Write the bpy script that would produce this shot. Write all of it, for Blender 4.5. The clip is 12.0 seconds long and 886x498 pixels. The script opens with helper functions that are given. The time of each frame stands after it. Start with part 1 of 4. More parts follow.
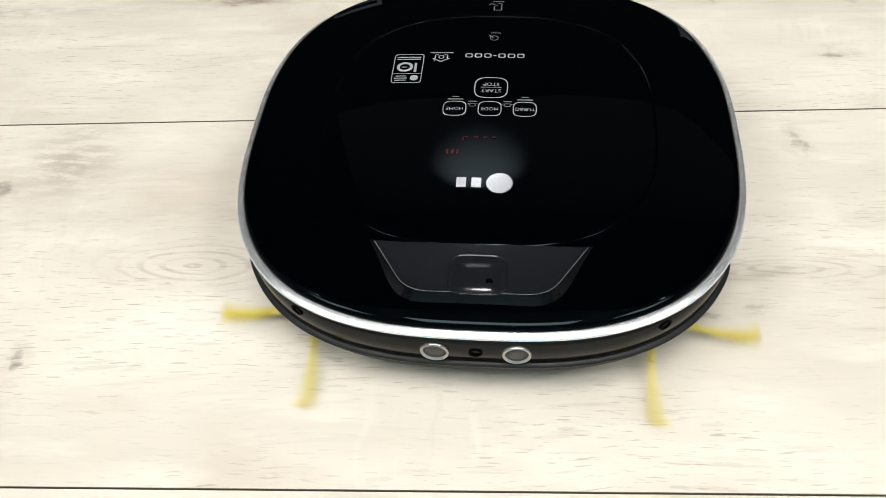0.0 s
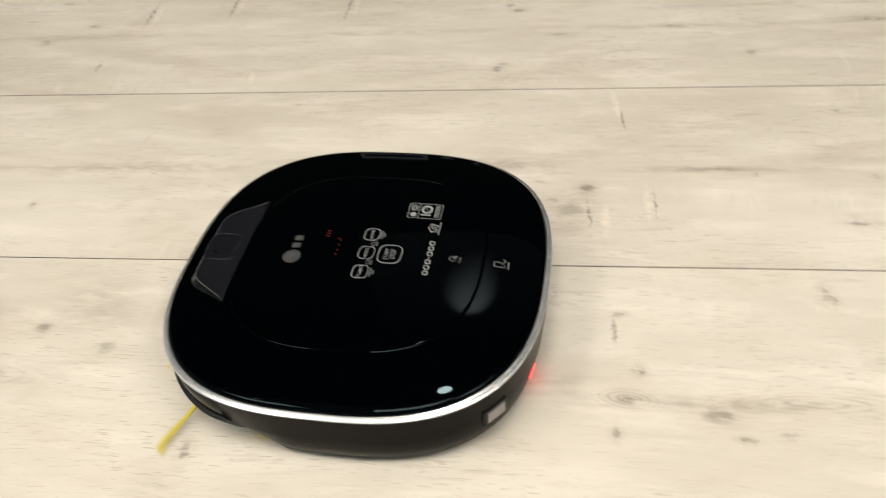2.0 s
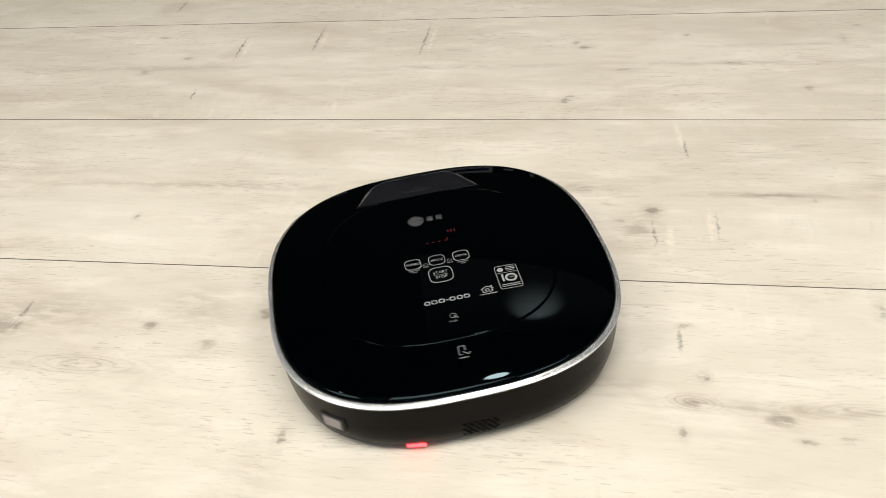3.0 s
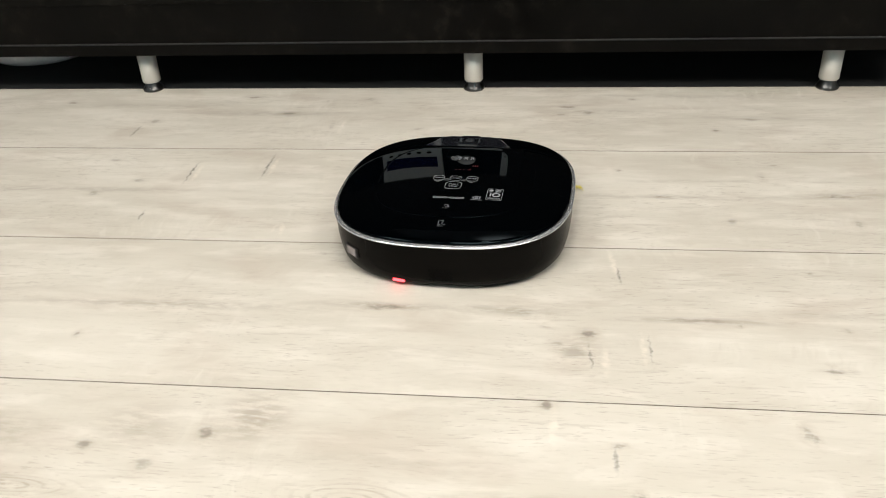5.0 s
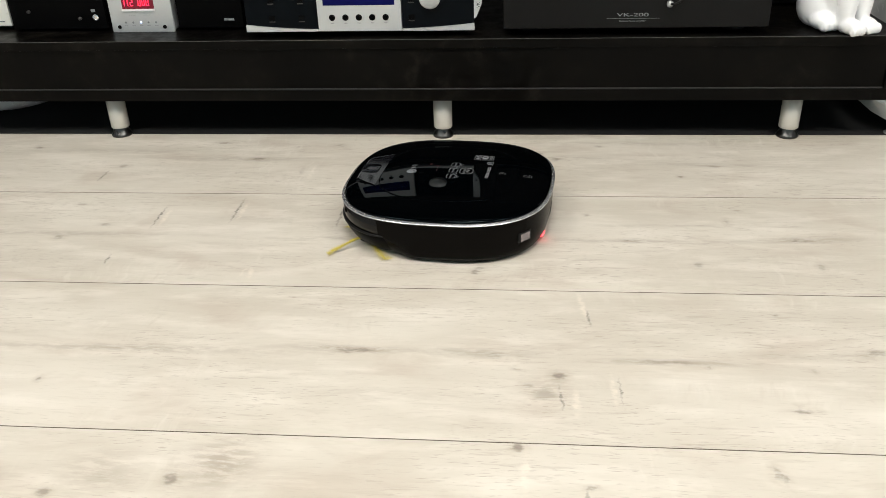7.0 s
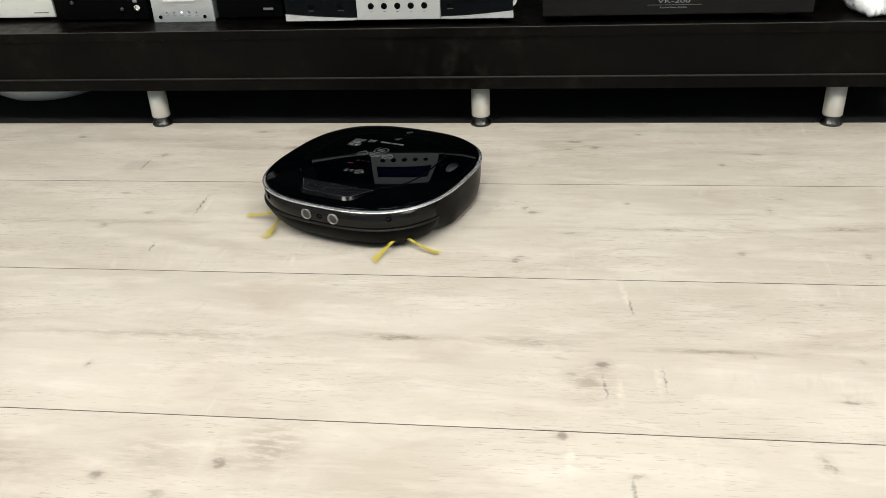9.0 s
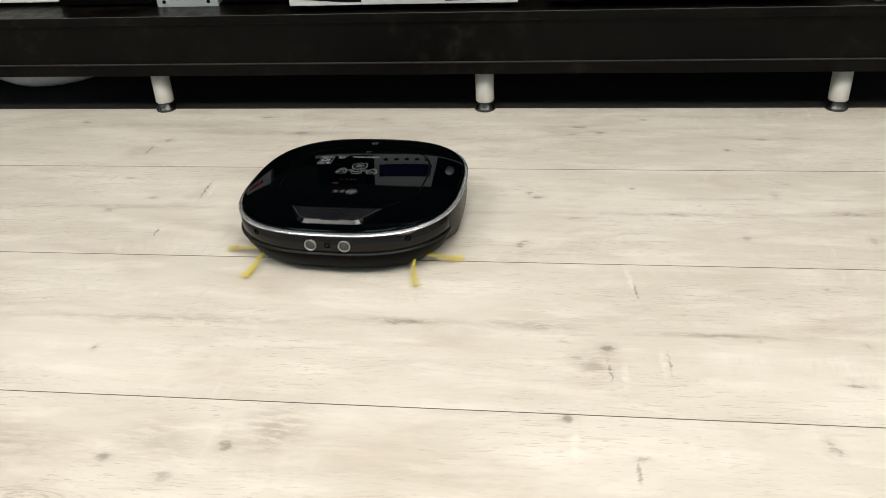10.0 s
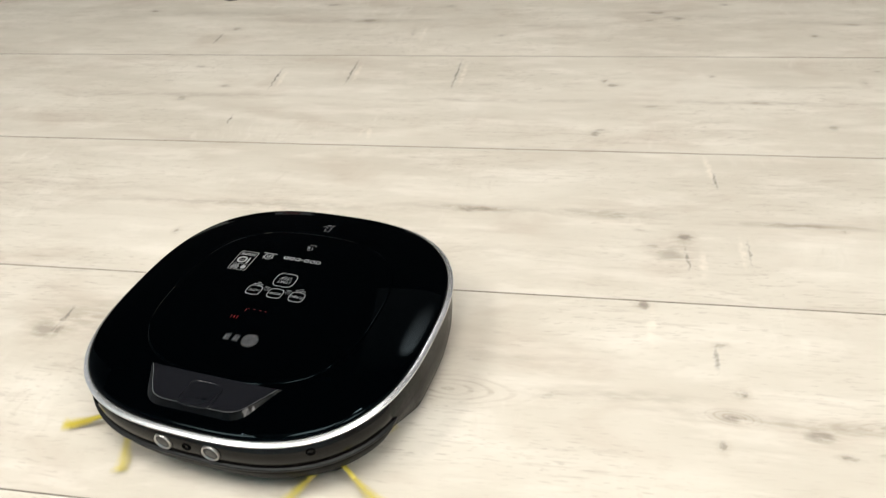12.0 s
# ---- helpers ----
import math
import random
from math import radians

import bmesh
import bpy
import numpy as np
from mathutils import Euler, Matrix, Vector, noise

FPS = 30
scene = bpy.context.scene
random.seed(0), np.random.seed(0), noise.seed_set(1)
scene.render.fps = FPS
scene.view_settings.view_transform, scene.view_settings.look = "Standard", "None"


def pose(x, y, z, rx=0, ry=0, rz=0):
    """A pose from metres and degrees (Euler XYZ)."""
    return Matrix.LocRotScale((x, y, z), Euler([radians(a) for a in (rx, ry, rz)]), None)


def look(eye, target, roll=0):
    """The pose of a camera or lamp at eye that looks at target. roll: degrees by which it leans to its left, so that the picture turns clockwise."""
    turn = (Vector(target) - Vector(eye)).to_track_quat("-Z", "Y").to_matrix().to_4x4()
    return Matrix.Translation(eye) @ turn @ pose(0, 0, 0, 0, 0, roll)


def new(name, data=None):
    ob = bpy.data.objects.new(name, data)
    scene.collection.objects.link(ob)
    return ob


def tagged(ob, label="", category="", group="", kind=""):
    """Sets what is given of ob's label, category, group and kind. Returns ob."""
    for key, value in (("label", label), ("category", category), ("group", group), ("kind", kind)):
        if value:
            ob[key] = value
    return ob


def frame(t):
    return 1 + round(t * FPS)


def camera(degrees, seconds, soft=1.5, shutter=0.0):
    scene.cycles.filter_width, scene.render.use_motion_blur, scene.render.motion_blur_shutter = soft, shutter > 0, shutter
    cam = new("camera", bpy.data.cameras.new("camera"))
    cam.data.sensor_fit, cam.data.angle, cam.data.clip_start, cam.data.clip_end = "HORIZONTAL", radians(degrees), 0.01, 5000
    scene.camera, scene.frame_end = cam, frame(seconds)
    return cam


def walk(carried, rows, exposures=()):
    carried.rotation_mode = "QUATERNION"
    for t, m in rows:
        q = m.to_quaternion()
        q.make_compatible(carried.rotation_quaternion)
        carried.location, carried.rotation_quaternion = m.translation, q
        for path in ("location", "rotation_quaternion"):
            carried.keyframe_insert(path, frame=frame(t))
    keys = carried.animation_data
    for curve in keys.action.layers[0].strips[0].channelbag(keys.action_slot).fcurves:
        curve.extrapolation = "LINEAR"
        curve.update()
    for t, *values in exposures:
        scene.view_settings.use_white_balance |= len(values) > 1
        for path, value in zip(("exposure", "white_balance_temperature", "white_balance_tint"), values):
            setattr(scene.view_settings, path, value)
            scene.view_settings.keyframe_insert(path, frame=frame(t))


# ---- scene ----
cam = camera(55.74, 12.0, soft=0.8, shutter=0.33)
# seconds, eye, yaw, pitch, roll
ROWS = [
    (0.0, -0.0162, -0.1951, 0.4876, 5.91, -51.87, -5.17),
    (0.5, -0.0087, -0.2101, 0.5180, 7.48, -52.45, -7.53),
    (1.0, -0.0038, -0.2277, 0.5496, 7.32, -51.71, -7.38),
    (1.5, -0.0068, -0.2576, 0.5698, 6.76, -49.23, -6.39),
    (2.0, -0.0315, -0.2863, 0.6048, 10.59, -43.08, -6.51),
    (2.5, -0.0551, -0.3259, 0.6180, 13.74, -40.74, -6.82),
    (3.0, -0.0566, -0.3592, 0.6294, 14.01, -39.93, -7.39),
    (3.2, -0.0567, -0.3685, 0.6266, 13.82, -40.05, -7.53),
    (4.8, -0.0515, -0.3835, 0.6358, 9.09, -32.74, -3.35),
    (5.0, -0.0516, -0.3849, 0.6381, 8.28, -31.56, -3.17),
    (5.5, -0.0526, -0.3879, 0.6375, 6.98, -29.00, -2.69),
    (6.0, -0.0523, -0.3881, 0.6348, 5.90, -28.05, -1.88),
    (6.5, -0.0553, -0.3891, 0.6322, 5.17, -28.09, -1.63),
    (7.0, -0.0536, -0.3912, 0.6306, 5.63, -28.25, -1.89),
    (8.8, -0.0699, -0.3961, 0.6318, 8.01, -28.61, -2.97),
    (9.0, -0.0708, -0.3949, 0.6313, 7.93, -28.92, -2.86),
    (9.5, -0.0706, -0.3958, 0.6305, 7.91, -29.14, -2.83),
    (10.0, -0.0739, -0.3975, 0.6266, 8.18, -29.72, -2.97),
    (10.5, -0.0794, -0.3997, 0.6267, 8.87, -30.42, -3.26),
    (11.0, -0.0861, -0.4022, 0.6255, 9.72, -30.83, -3.43),
    (11.5, -0.0922, -0.4031, 0.6168, 11.10, -32.33, -4.04),
    (12.0, -0.0962, -0.4075, 0.6120, 13.36, -36.25, -5.23),
]
EXPOSURES = [(0.0, -0.05, 6300, 10), (0.6, -0.10, 6450, 10), (1.3, -0.18, 6800, 11), (2.0, -0.24, 6950, 12), (3.0, -0.11, 6700, 11), (5.0, -0.10, 6550, 11), (12.0, -0.08, 6550, 11)]
walk(cam, [(t, pose(x, y, z, 90 + pitch, 0, yaw) @ pose(0, 0, 0, 0, 0, roll)) for t, x, y, z, yaw, pitch, roll in ROWS], EXPOSURES)

# ---- light ----
# a shop interior: no daylight, only ceiling downlights
world = bpy.data.worlds.new("world")
world.use_nodes = True
world.node_tree.nodes["Background"].inputs[0].default_value = (0.5, 0.6, 0.8, 1)
world.node_tree.nodes["Background"].inputs[1].default_value = 0.002
scene.world = world
LAMP_Z = 2.62
# x, y, half size, watts: small downlights over the bench side, wide panels further back
LAMPS = [(-0.07, 0.91, 0.078, 7.0), (1.35, 0.35, 0.038, 3.0), (-1.45, 0.35, 0.038, 3.0), (-0.05, -0.60, 0.55, 47.5), (1.70, -0.85, 0.50, 38.0), (-1.80, -0.85, 0.50, 38.0)]
LAMP_COLOUR = (1.0, 0.985, 0.95)


# ---- small helpers ----
class Graph:
    """A short way to write node materials."""

    def __init__(self, name):
        self.mat = bpy.data.materials.new(name)
        self.mat.use_nodes = True
        self.tree = self.mat.node_tree
        self.bsdf = self.tree.nodes["Principled BSDF"]

    def node(self, kind, **inputs):
        n = self.tree.nodes.new(kind)
        for key, value in inputs.items():
            key = key.replace("_", " ")
            self.put(n.inputs[key], value)
        return n

    def put(self, socket, value):
        if isinstance(value, bpy.types.NodeSocket):
            self.tree.links.new(value, socket)
        else:
            socket.default_value = value

    def math(self, op, a, b=0.0, c=0.0):
        n = self.tree.nodes.new("ShaderNodeMath")
        n.operation = op
        for socket, value in zip(n.inputs, (a, b, c)):
            self.put(socket, value)
        return n.outputs[0]

    def vec(self, op, a, b=(0, 0, 0)):
        n = self.tree.nodes.new("ShaderNodeVectorMath")
        n.operation = op
        self.put(n.inputs[0], a)
        self.put(n.inputs[1], b)
        return n.outputs["Value"] if op == "LENGTH" else n.outputs["Vector"]

    def vec_dot(self, a, b, offset):
        n = self.tree.nodes.new("ShaderNodeVectorMath")
        n.operation = "DOT_PRODUCT"
        self.put(n.inputs[0], a)
        self.put(n.inputs[1], b)
        return self.math("SUBTRACT", n.outputs["Value"], offset)

    def ramp(self, value, lo, hi, a=0.0, b=1.0, smooth=True):
        n = self.tree.nodes.new("ShaderNodeMapRange")
        n.interpolation_type = "SMOOTHSTEP" if smooth else "LINEAR"
        for key, v in (("Value", value), ("From Min", lo), ("From Max", hi), ("To Min", a), ("To Max", b)):
            self.put(n.inputs[key], v)
        return n.outputs["Result"]

    def mix(self, fac, a, b, blend="MIX"):
        n = self.tree.nodes.new("ShaderNodeMix")
        n.data_type, n.blend_type = "RGBA", blend
        self.put(n.inputs[0], fac)
        self.put(n.inputs[6], a)
        self.put(n.inputs[7], b)
        return n.outputs[2]

    def noise(self, vector, scale, detail=3.0, rough=0.55, distortion=0.0):
        n = self.tree.nodes.new("ShaderNodeTexNoise")
        for key, v in (("Vector", vector), ("Scale", scale), ("Detail", detail), ("Roughness", rough), ("Distortion", distortion)):
            self.put(n.inputs[key], v)
        return n.outputs["Fac"]

    def bump(self, height, strength, distance):
        n = self.tree.nodes.new("ShaderNodeBump")
        self.put(n.inputs["Height"], height)
        self.put(n.inputs["Strength"], strength)
        self.put(n.inputs["Distance"], distance)
        self.tree.links.new(n.outputs["Normal"], self.bsdf.inputs["Normal"])

    def world_pos(self):
        return self.tree.nodes.new("ShaderNodeNewGeometry").outputs["Position"]

    def local_pos(self):
        return self.tree.nodes.new("ShaderNodeTexCoord").outputs["Object"]

    def set(self, **inputs):
        for key, value in inputs.items():
            self.put(self.bsdf.inputs[key.replace("_", " ")], value)
        return self.mat


def col(r, g, b):
    return (r, g, b, 1.0)


def surface(name, colour, rough, metal=0.0, vary=0.12, grain=60.0, bump=0.0, coat=0.0, spec=0.5):
    """A painted, moulded or metal surface with faint blotches and fine grain."""
    g = Graph(name)
    p = g.local_pos()
    big, fine = g.noise(p, 9.0, 2), g.noise(p, grain, 3)
    f = g.math("ADD", g.math("MULTIPLY", big, 0.6), g.math("MULTIPLY", fine, 0.4))
    a = [c * (1 - vary) for c in colour]
    b = [min(1.0, c * (1 + vary)) for c in colour]
    base = g.mix(f, col(*a), col(*b))
    r = g.ramp(fine, 0.2, 0.8, rough * 0.85, min(1.0, rough * 1.15))
    if bump:
        g.bump(fine, bump, 0.001)
    return g.set(Base_Color=base, Roughness=r, Metallic=metal, Coat_Weight=coat, Coat_Roughness=0.03, Specular_IOR_Level=spec)


def glow(name, colour, strength, spec=0.4):
    g = Graph(name)
    return g.set(Base_Color=col(*colour), Emission_Color=col(*colour), Emission_Strength=strength, Roughness=0.4, Specular_IOR_Level=spec)


def put_mesh(name, bm, material, parent=None, smooth=False, label=""):
    me = bpy.data.meshes.new(name)
    bm.normal_update()
    bm.to_mesh(me)
    bm.free()
    if material:
        me.materials.append(material)
    if smooth:
        me.polygons.foreach_set("use_smooth", [True] * len(me.polygons))
    ob = new(name, me)
    ob.parent = parent
    if label:
        ob["label"] = label
    return ob


def part(name, bm, material, parent, label="", smooth=False):
    return put_mesh(name, bm, material, parent, smooth, label)


def box(bm, x0, x1, y0, y1, z0, z1, bevel=0.0, segments=2):
    made = bmesh.ops.create_cube(bm, size=1.0, matrix=Matrix.LocRotScale(((x0 + x1) / 2, (y0 + y1) / 2, (z0 + z1) / 2), None, (x1 - x0, y1 - y0, z1 - z0)))
    if bevel:
        edges = list({e for v in made["verts"] for e in v.link_edges})
        bmesh.ops.bevel(bm, geom=edges, offset=bevel, segments=segments, profile=0.6, affect="EDGES")
    return bm


def boxed(*args, **kw):
    return box(bmesh.new(), *args, **kw)


def lathe(bm, profile, centre=(0, 0, 0), n=32, axis="z"):
    """A turned body from (radius, height) pairs."""
    rings = []
    for r, h in profile:
        ring = []
        for i in range(n):
            a = 2 * math.pi * i / n
            u, v = r * math.cos(a), r * math.sin(a)
            at = {"z": (u, v, h), "y": (u, h, v), "x": (h, u, v)}[axis]
            ring.append(bm.verts.new(Vector(at) + Vector(centre)))
        rings.append(ring)
    for a, b in zip(rings, rings[1:]):
        for i in range(n):
            bm.faces.new((a[i], a[(i + 1) % n], b[(i + 1) % n], b[i]))
    bm.faces.new(rings[0][::-1])
    bm.faces.new(rings[-1])
    bmesh.ops.recalc_face_normals(bm, faces=bm.faces)
    return bm


def placed(bm, m):
    bmesh.ops.transform(bm, matrix=m, verts=bm.verts)
    return bm


def thing(name, at, label, category, group=""):
    ob = new(name)
    ob.empty_display_size = 0.05
    ob.matrix_basis = at
    return tagged(ob, label, category, group)


# ---- materials ----
# figures of the boards, row by row from the middle of the room to the bench
# knots: x, y, half length, half width, strength
KNOTS = {
    0: [
        (-0.418, 0.252, 0.009, 0.014, 0.8), (-0.048, 0.320, 0.008, 0.010, 0.9), (0.223, 0.291, 0.006, 0.013, 0.9), (0.228, 0.283, 0.005, 0.010, 0.9), (0.028, 0.262, 0.008, 0.003, 0.9),
        (0.044, 0.195, 0.005, 0.006, 1.0), (0.037, 0.195, 0.004, 0.004, 0.8), (0.031, 0.163, 0.014, 0.006, 0.6), (0.106, 0.149, 0.019, 0.011, 0.75), (0.104, 0.146, 0.008, 0.006, 0.8),
        (0.128, 0.126, 0.009, 0.004, 1.0), (0.020, 0.128, 0.004, 0.008, 0.7), (-0.547, 0.227, 0.009, 0.008, 0.8), (-0.349, 0.090, 0.006, 0.011, 1.0), (-0.722, 0.214, 0.022, 0.020, 0.55),
        (-0.705, 0.216, 0.005, 0.016, 0.8), (-0.467, 0.203, 0.012, 0.012, 0.5), (0.159, 0.131, 0.010, 0.005, 0.6), (-0.142, 0.172, 0.012, 0.006, 0.6),
    ],
    1: [
        (-0.262, 0.495, 0.030, 0.006, 0.9), (-0.250, 0.497, 0.014, 0.005, 0.9), (-0.075, 0.492, 0.020, 0.009, 0.75), (0.002, 0.452, 0.010, 0.009, 0.95), (-0.053, 0.465, 0.004, 0.004, 0.9),
        (-0.015, 0.414, 0.020, 0.022, 0.35), (-0.035, 0.430, 0.009, 0.006, 0.5), (0.187, 0.477, 0.005, 0.003, 0.9), (0.313, 0.475, 0.004, 0.004, 0.8), (0.402, 0.516, 0.018, 0.007, 0.9),
        (0.279, 0.396, 0.017, 0.004, 0.9), (0.274, 0.398, 0.005, 0.008, 0.9), (-0.652, 0.417, 0.005, 0.005, 0.9), (0.130, 0.486, 0.050, 0.005, 0.55), (0.300, 0.600, 0.004, 0.004, 0.5),
    ],
    2: [
        (-0.114, 0.705, 0.008, 0.010, 0.95), (-0.108, 0.716, 0.010, 0.006, 0.7), (0.222, 0.735, 0.010, 0.012, 0.7), (0.394, 0.820, 0.024, 0.006, 0.9), (0.294, 0.885, 0.006, 0.010, 0.9),
        (-0.105, 0.882, 0.006, 0.008, 0.85), (-0.092, 0.868, 0.011, 0.007, 0.85), (0.064, 0.903, 0.006, 0.007, 1.0), (0.320, 0.930, 0.008, 0.006, 0.6), (-0.760, 0.850, 0.012, 0.006, 0.7),
        (-0.820, 0.800, 0.010, 0.010, 0.6), (-0.030, 0.795, 0.014, 0.005, 0.7), (0.130, 0.815, 0.016, 0.005, 0.6), (0.400, 0.735, 0.006, 0.010, 0.6), (-0.840, 0.930, 0.010, 0.006, 0.5),
    ],
    3: [
        (0.249, 1.072, 0.006, 0.006, 1.0), (-0.572, 1.148, 0.018, 0.008, 0.95), (-0.671, 1.237, 0.018, 0.007, 0.9), (-1.070, 1.206, 0.014, 0.010, 0.8), (0.023, 1.155, 0.014, 0.010, 0.9),
        (-0.017, 1.183, 0.022, 0.008, 0.85), (-0.030, 1.145, 0.010, 0.006, 0.7), (0.320, 1.120, 0.018, 0.006, 0.6), (-0.420, 1.225, 0.014, 0.008, 0.7), (-0.300, 1.075, 0.012, 0.006, 0.5),
        (0.110, 1.225, 0.012, 0.007, 0.7), (-0.840, 1.110, 0.010, 0.012, 0.6), (-0.470, 1.090, 0.006, 0.022, 0.4),
    ],
}
# smoky bands along the grain: x, y, half length, half width, strength
BANDS = {
    0: [(-0.370, 0.283, 0.050, 0.044, 0.80), (-0.500, 0.262, 0.050, 0.040, 0.50), (-0.680, 0.235, 0.090, 0.040, 0.55), (-0.610, 0.168, 0.110, 0.016, 0.40), (0.110, 0.163, 0.170, 0.010, 0.55), (-0.070, 0.178, 0.080, 0.012, 0.45), (-0.365, 0.045, 0.035, 0.040, 0.40), (0.330, 0.215, 0.160, 0.010, 0.30), (-0.200, 0.225, 0.200, 0.012, 0.25)],
    1: [(-0.560, 0.486, 0.260, 0.011, 0.60), (-0.280, 0.497, 0.120, 0.010, 0.60), (-0.120, 0.497, 0.110, 0.009, 0.55), (0.150, 0.483, 0.110, 0.007, 0.60), (-0.010, 0.425, 0.035, 0.030, 0.45), (0.350, 0.505, 0.130, 0.010, 0.35), (-0.200, 0.405, 0.180, 0.014, 0.22), (-0.900, 0.520, 0.200, 0.014, 0.35)],
    2: [(-0.860, 0.815, 0.260, 0.012, 0.50), (-0.300, 0.812, 0.240, 0.009, 0.45), (0.120, 0.812, 0.200, 0.008, 0.55), (0.400, 0.818, 0.130, 0.010, 0.50), (0.200, 0.868, 0.160, 0.007, 0.35), (-0.500, 0.880, 0.120, 0.010, 0.25)],
    3: [(-0.620, 1.150, 0.200, 0.014, 0.50), (0.020, 1.160, 0.120, 0.014, 0.50), (0.330, 1.130, 0.160, 0.010, 0.45), (-0.900, 1.190, 0.180, 0.014, 0.40), (-0.300, 1.120, 0.180, 0.012, 0.35), (0.150, 1.240, 0.200, 0.010, 0.40)],
}
# saw marks across the grain: x, y, half length, half width, lean, dark or pale
CUTS = {
    0: [(0.023, 0.240, 0.022, 0.0030, 0.05, 0.18), (-0.710, 0.235, 0.026, 0.0030, 0.10, 0.16), (-0.040, 0.285, 0.040, 0.0060, 0.00, 0.75)],
    1: [(0.003, 0.408, 0.026, 0.0026, -0.10, 0.16), (0.046, 0.585, 0.024, 0.0026, -0.10, 0.12), (0.040, 0.615, 0.040, 0.0050, -0.10, 0.75), (0.066, 0.425, 0.035, 0.0040, 0.00, 0.75), (0.074, 0.425, 0.028, 0.0022, 0.00, 0.18), (0.020, 0.400, 0.030, 0.0050, 0.00, 0.75)],
    2: [(-0.677, 0.880, 0.044, 0.0028, -0.05, 0.08), (-0.545, 0.912, 0.054, 0.0028, -0.02, 0.08), (-0.356, 0.905, 0.062, 0.0026, 0.00, 0.10), (-0.665, 0.880, 0.040, 0.0050, -0.05, 0.75), (-0.534, 0.912, 0.046, 0.0050, -0.02, 0.75), (-0.344, 0.905, 0.050, 0.0050, 0.00, 0.75), (-0.702, 0.728, 0.018, 0.0026, -0.08, 0.12), (-0.458, 0.694, 0.022, 0.0050, -0.20, 0.75), (-0.470, 0.694, 0.018, 0.0030, 0.20, 0.70)],
    3: [(-0.860, 1.060, 0.030, 0.0030, 0.0, 0.12), (-0.450, 1.080, 0.036, 0.0050, 0.0, 0.72)],
}
# growth rings: x, y, half length, half width
RINGS = {0: [(0.031, 0.163, 0.030, 0.012), (-0.235, 0.174, 0.080, 0.022), (-0.600, 0.168, 0.080, 0.016), (0.190, 0.166, 0.090, 0.014)], 1: [(-0.265, 0.497, 0.050, 0.010)]}


def floor_material(row):
    """Whitewashed oak laminate: long grain, knots, growth rings and saw marks; each row of boards has its own figure."""
    g = Graph("pale_oak_laminate")
    p = g.world_pos()
    rnd = g.tree.nodes.new("ShaderNodeObjectInfo").outputs["Random"]
    shift = g.node("ShaderNodeCombineXYZ", X=g.math("MULTIPLY", rnd, 37.0), Z=g.math("MULTIPLY", rnd, 11.0)).outputs[0]

    def wander(fx, fy, ax, ay):
        n = g.tree.nodes.new("ShaderNodeTexNoise")
        g.put(n.inputs["Vector"], g.vec("MULTIPLY", p, (fx, fy, 1.0)))
        n.inputs["Scale"].default_value = 1.0
        return g.vec("MULTIPLY", g.vec("SUBTRACT", n.outputs["Color"], (0.5, 0.5, 0.5)), (ax, ay, 0.0))

    q = g.vec("ADD", p, wander(5.0, 14.0, 0.05, 0.022))
    qk = g.vec("ADD", g.vec("ADD", p, wander(60.0, 110.0, 0.010, 0.007)), wander(190.0, 260.0, 0.006, 0.005))
    s1 = g.vec("ADD", q, shift)
    cloud = g.noise(g.vec("MULTIPLY", s1, (2.6, 9.0, 1)), 1.0, 3)
    band = g.noise(g.vec("MULTIPLY", s1, (2.2, 22.0, 1)), 1.0, 4, 0.6)
    grain = g.noise(g.vec("MULTIPLY", s1, (15.0, 170.0, 1)), 1.0, 4, 0.65)
    pore = g.noise(g.vec("MULTIPLY", s1, (48.0, 620.0, 1)), 1.0, 2, 0.6)
    chalk = g.noise(g.vec("MULTIPLY", s1, (7.0, 28.0, 1)), 1.0, 4, 0.6)
    where = g.noise(g.vec("MULTIPLY", s1, (3.0, 8.0, 1)), 1.0, 2)
    blotch = g.noise(g.vec("MULTIPLY", s1, (6.0, 13.0, 1)), 1.0, 4, 0.55, 0.5)
    broken = g.ramp(g.noise(g.vec("MULTIPLY", s1, (30.0, 110.0, 1)), 1.0, 4, 0.65), 0.36, 0.60, 0.20, 1.0)

    def away(v, x, y, a, b):
        return g.vec("LENGTH", g.vec("MULTIPLY", g.vec("SUBTRACT", v, (x, y, 0)), (1 / a, 1 / b, 0)))

    dark, halo, smoke, rings = 0.0, 0.0, 0.0, 0.0
    for x, y, a, b, s in KNOTS.get(row, ()):
        d = away(qk, x, y, a, b)
        dark = g.math("MAXIMUM", dark, g.ramp(d, 0.30, 1.0, s * 0.62, 0.0))
        halo = g.math("MAXIMUM", halo, g.ramp(d, 0.4, 2.4, s * 0.40, 0.0))
    for x, y, a, b, s in BANDS.get(row, ()):
        smoke = g.math("MAXIMUM", smoke, g.ramp(away(q, x, y, a, b), 0.0, 1.5, s * 0.85, 0.0))
    for x, y, a, b in RINGS.get(row, ()):
        d = away(q, x, y, a, b)
        w = g.ramp(g.math("SINE", g.math("MULTIPLY", d, 26.0)), 0.1, 1.0)
        rings = g.math("MAXIMUM", rings, g.math("MULTIPLY", w, g.ramp(d, 0.25, 1.3, 0.46, 0.0)))

    base = g.mix(g.ramp(cloud, 0.3, 0.7), col(0.485, 0.445, 0.375), col(0.575, 0.535, 0.462))
    base = g.mix(g.ramp(blotch, 0.50, 0.72, 0.0, 0.50), base, col(0.41, 0.35, 0.285))
    base = g.mix(g.ramp(band, 0.57, 0.80, 0.0, 0.28), base, col(0.39, 0.335, 0.27))
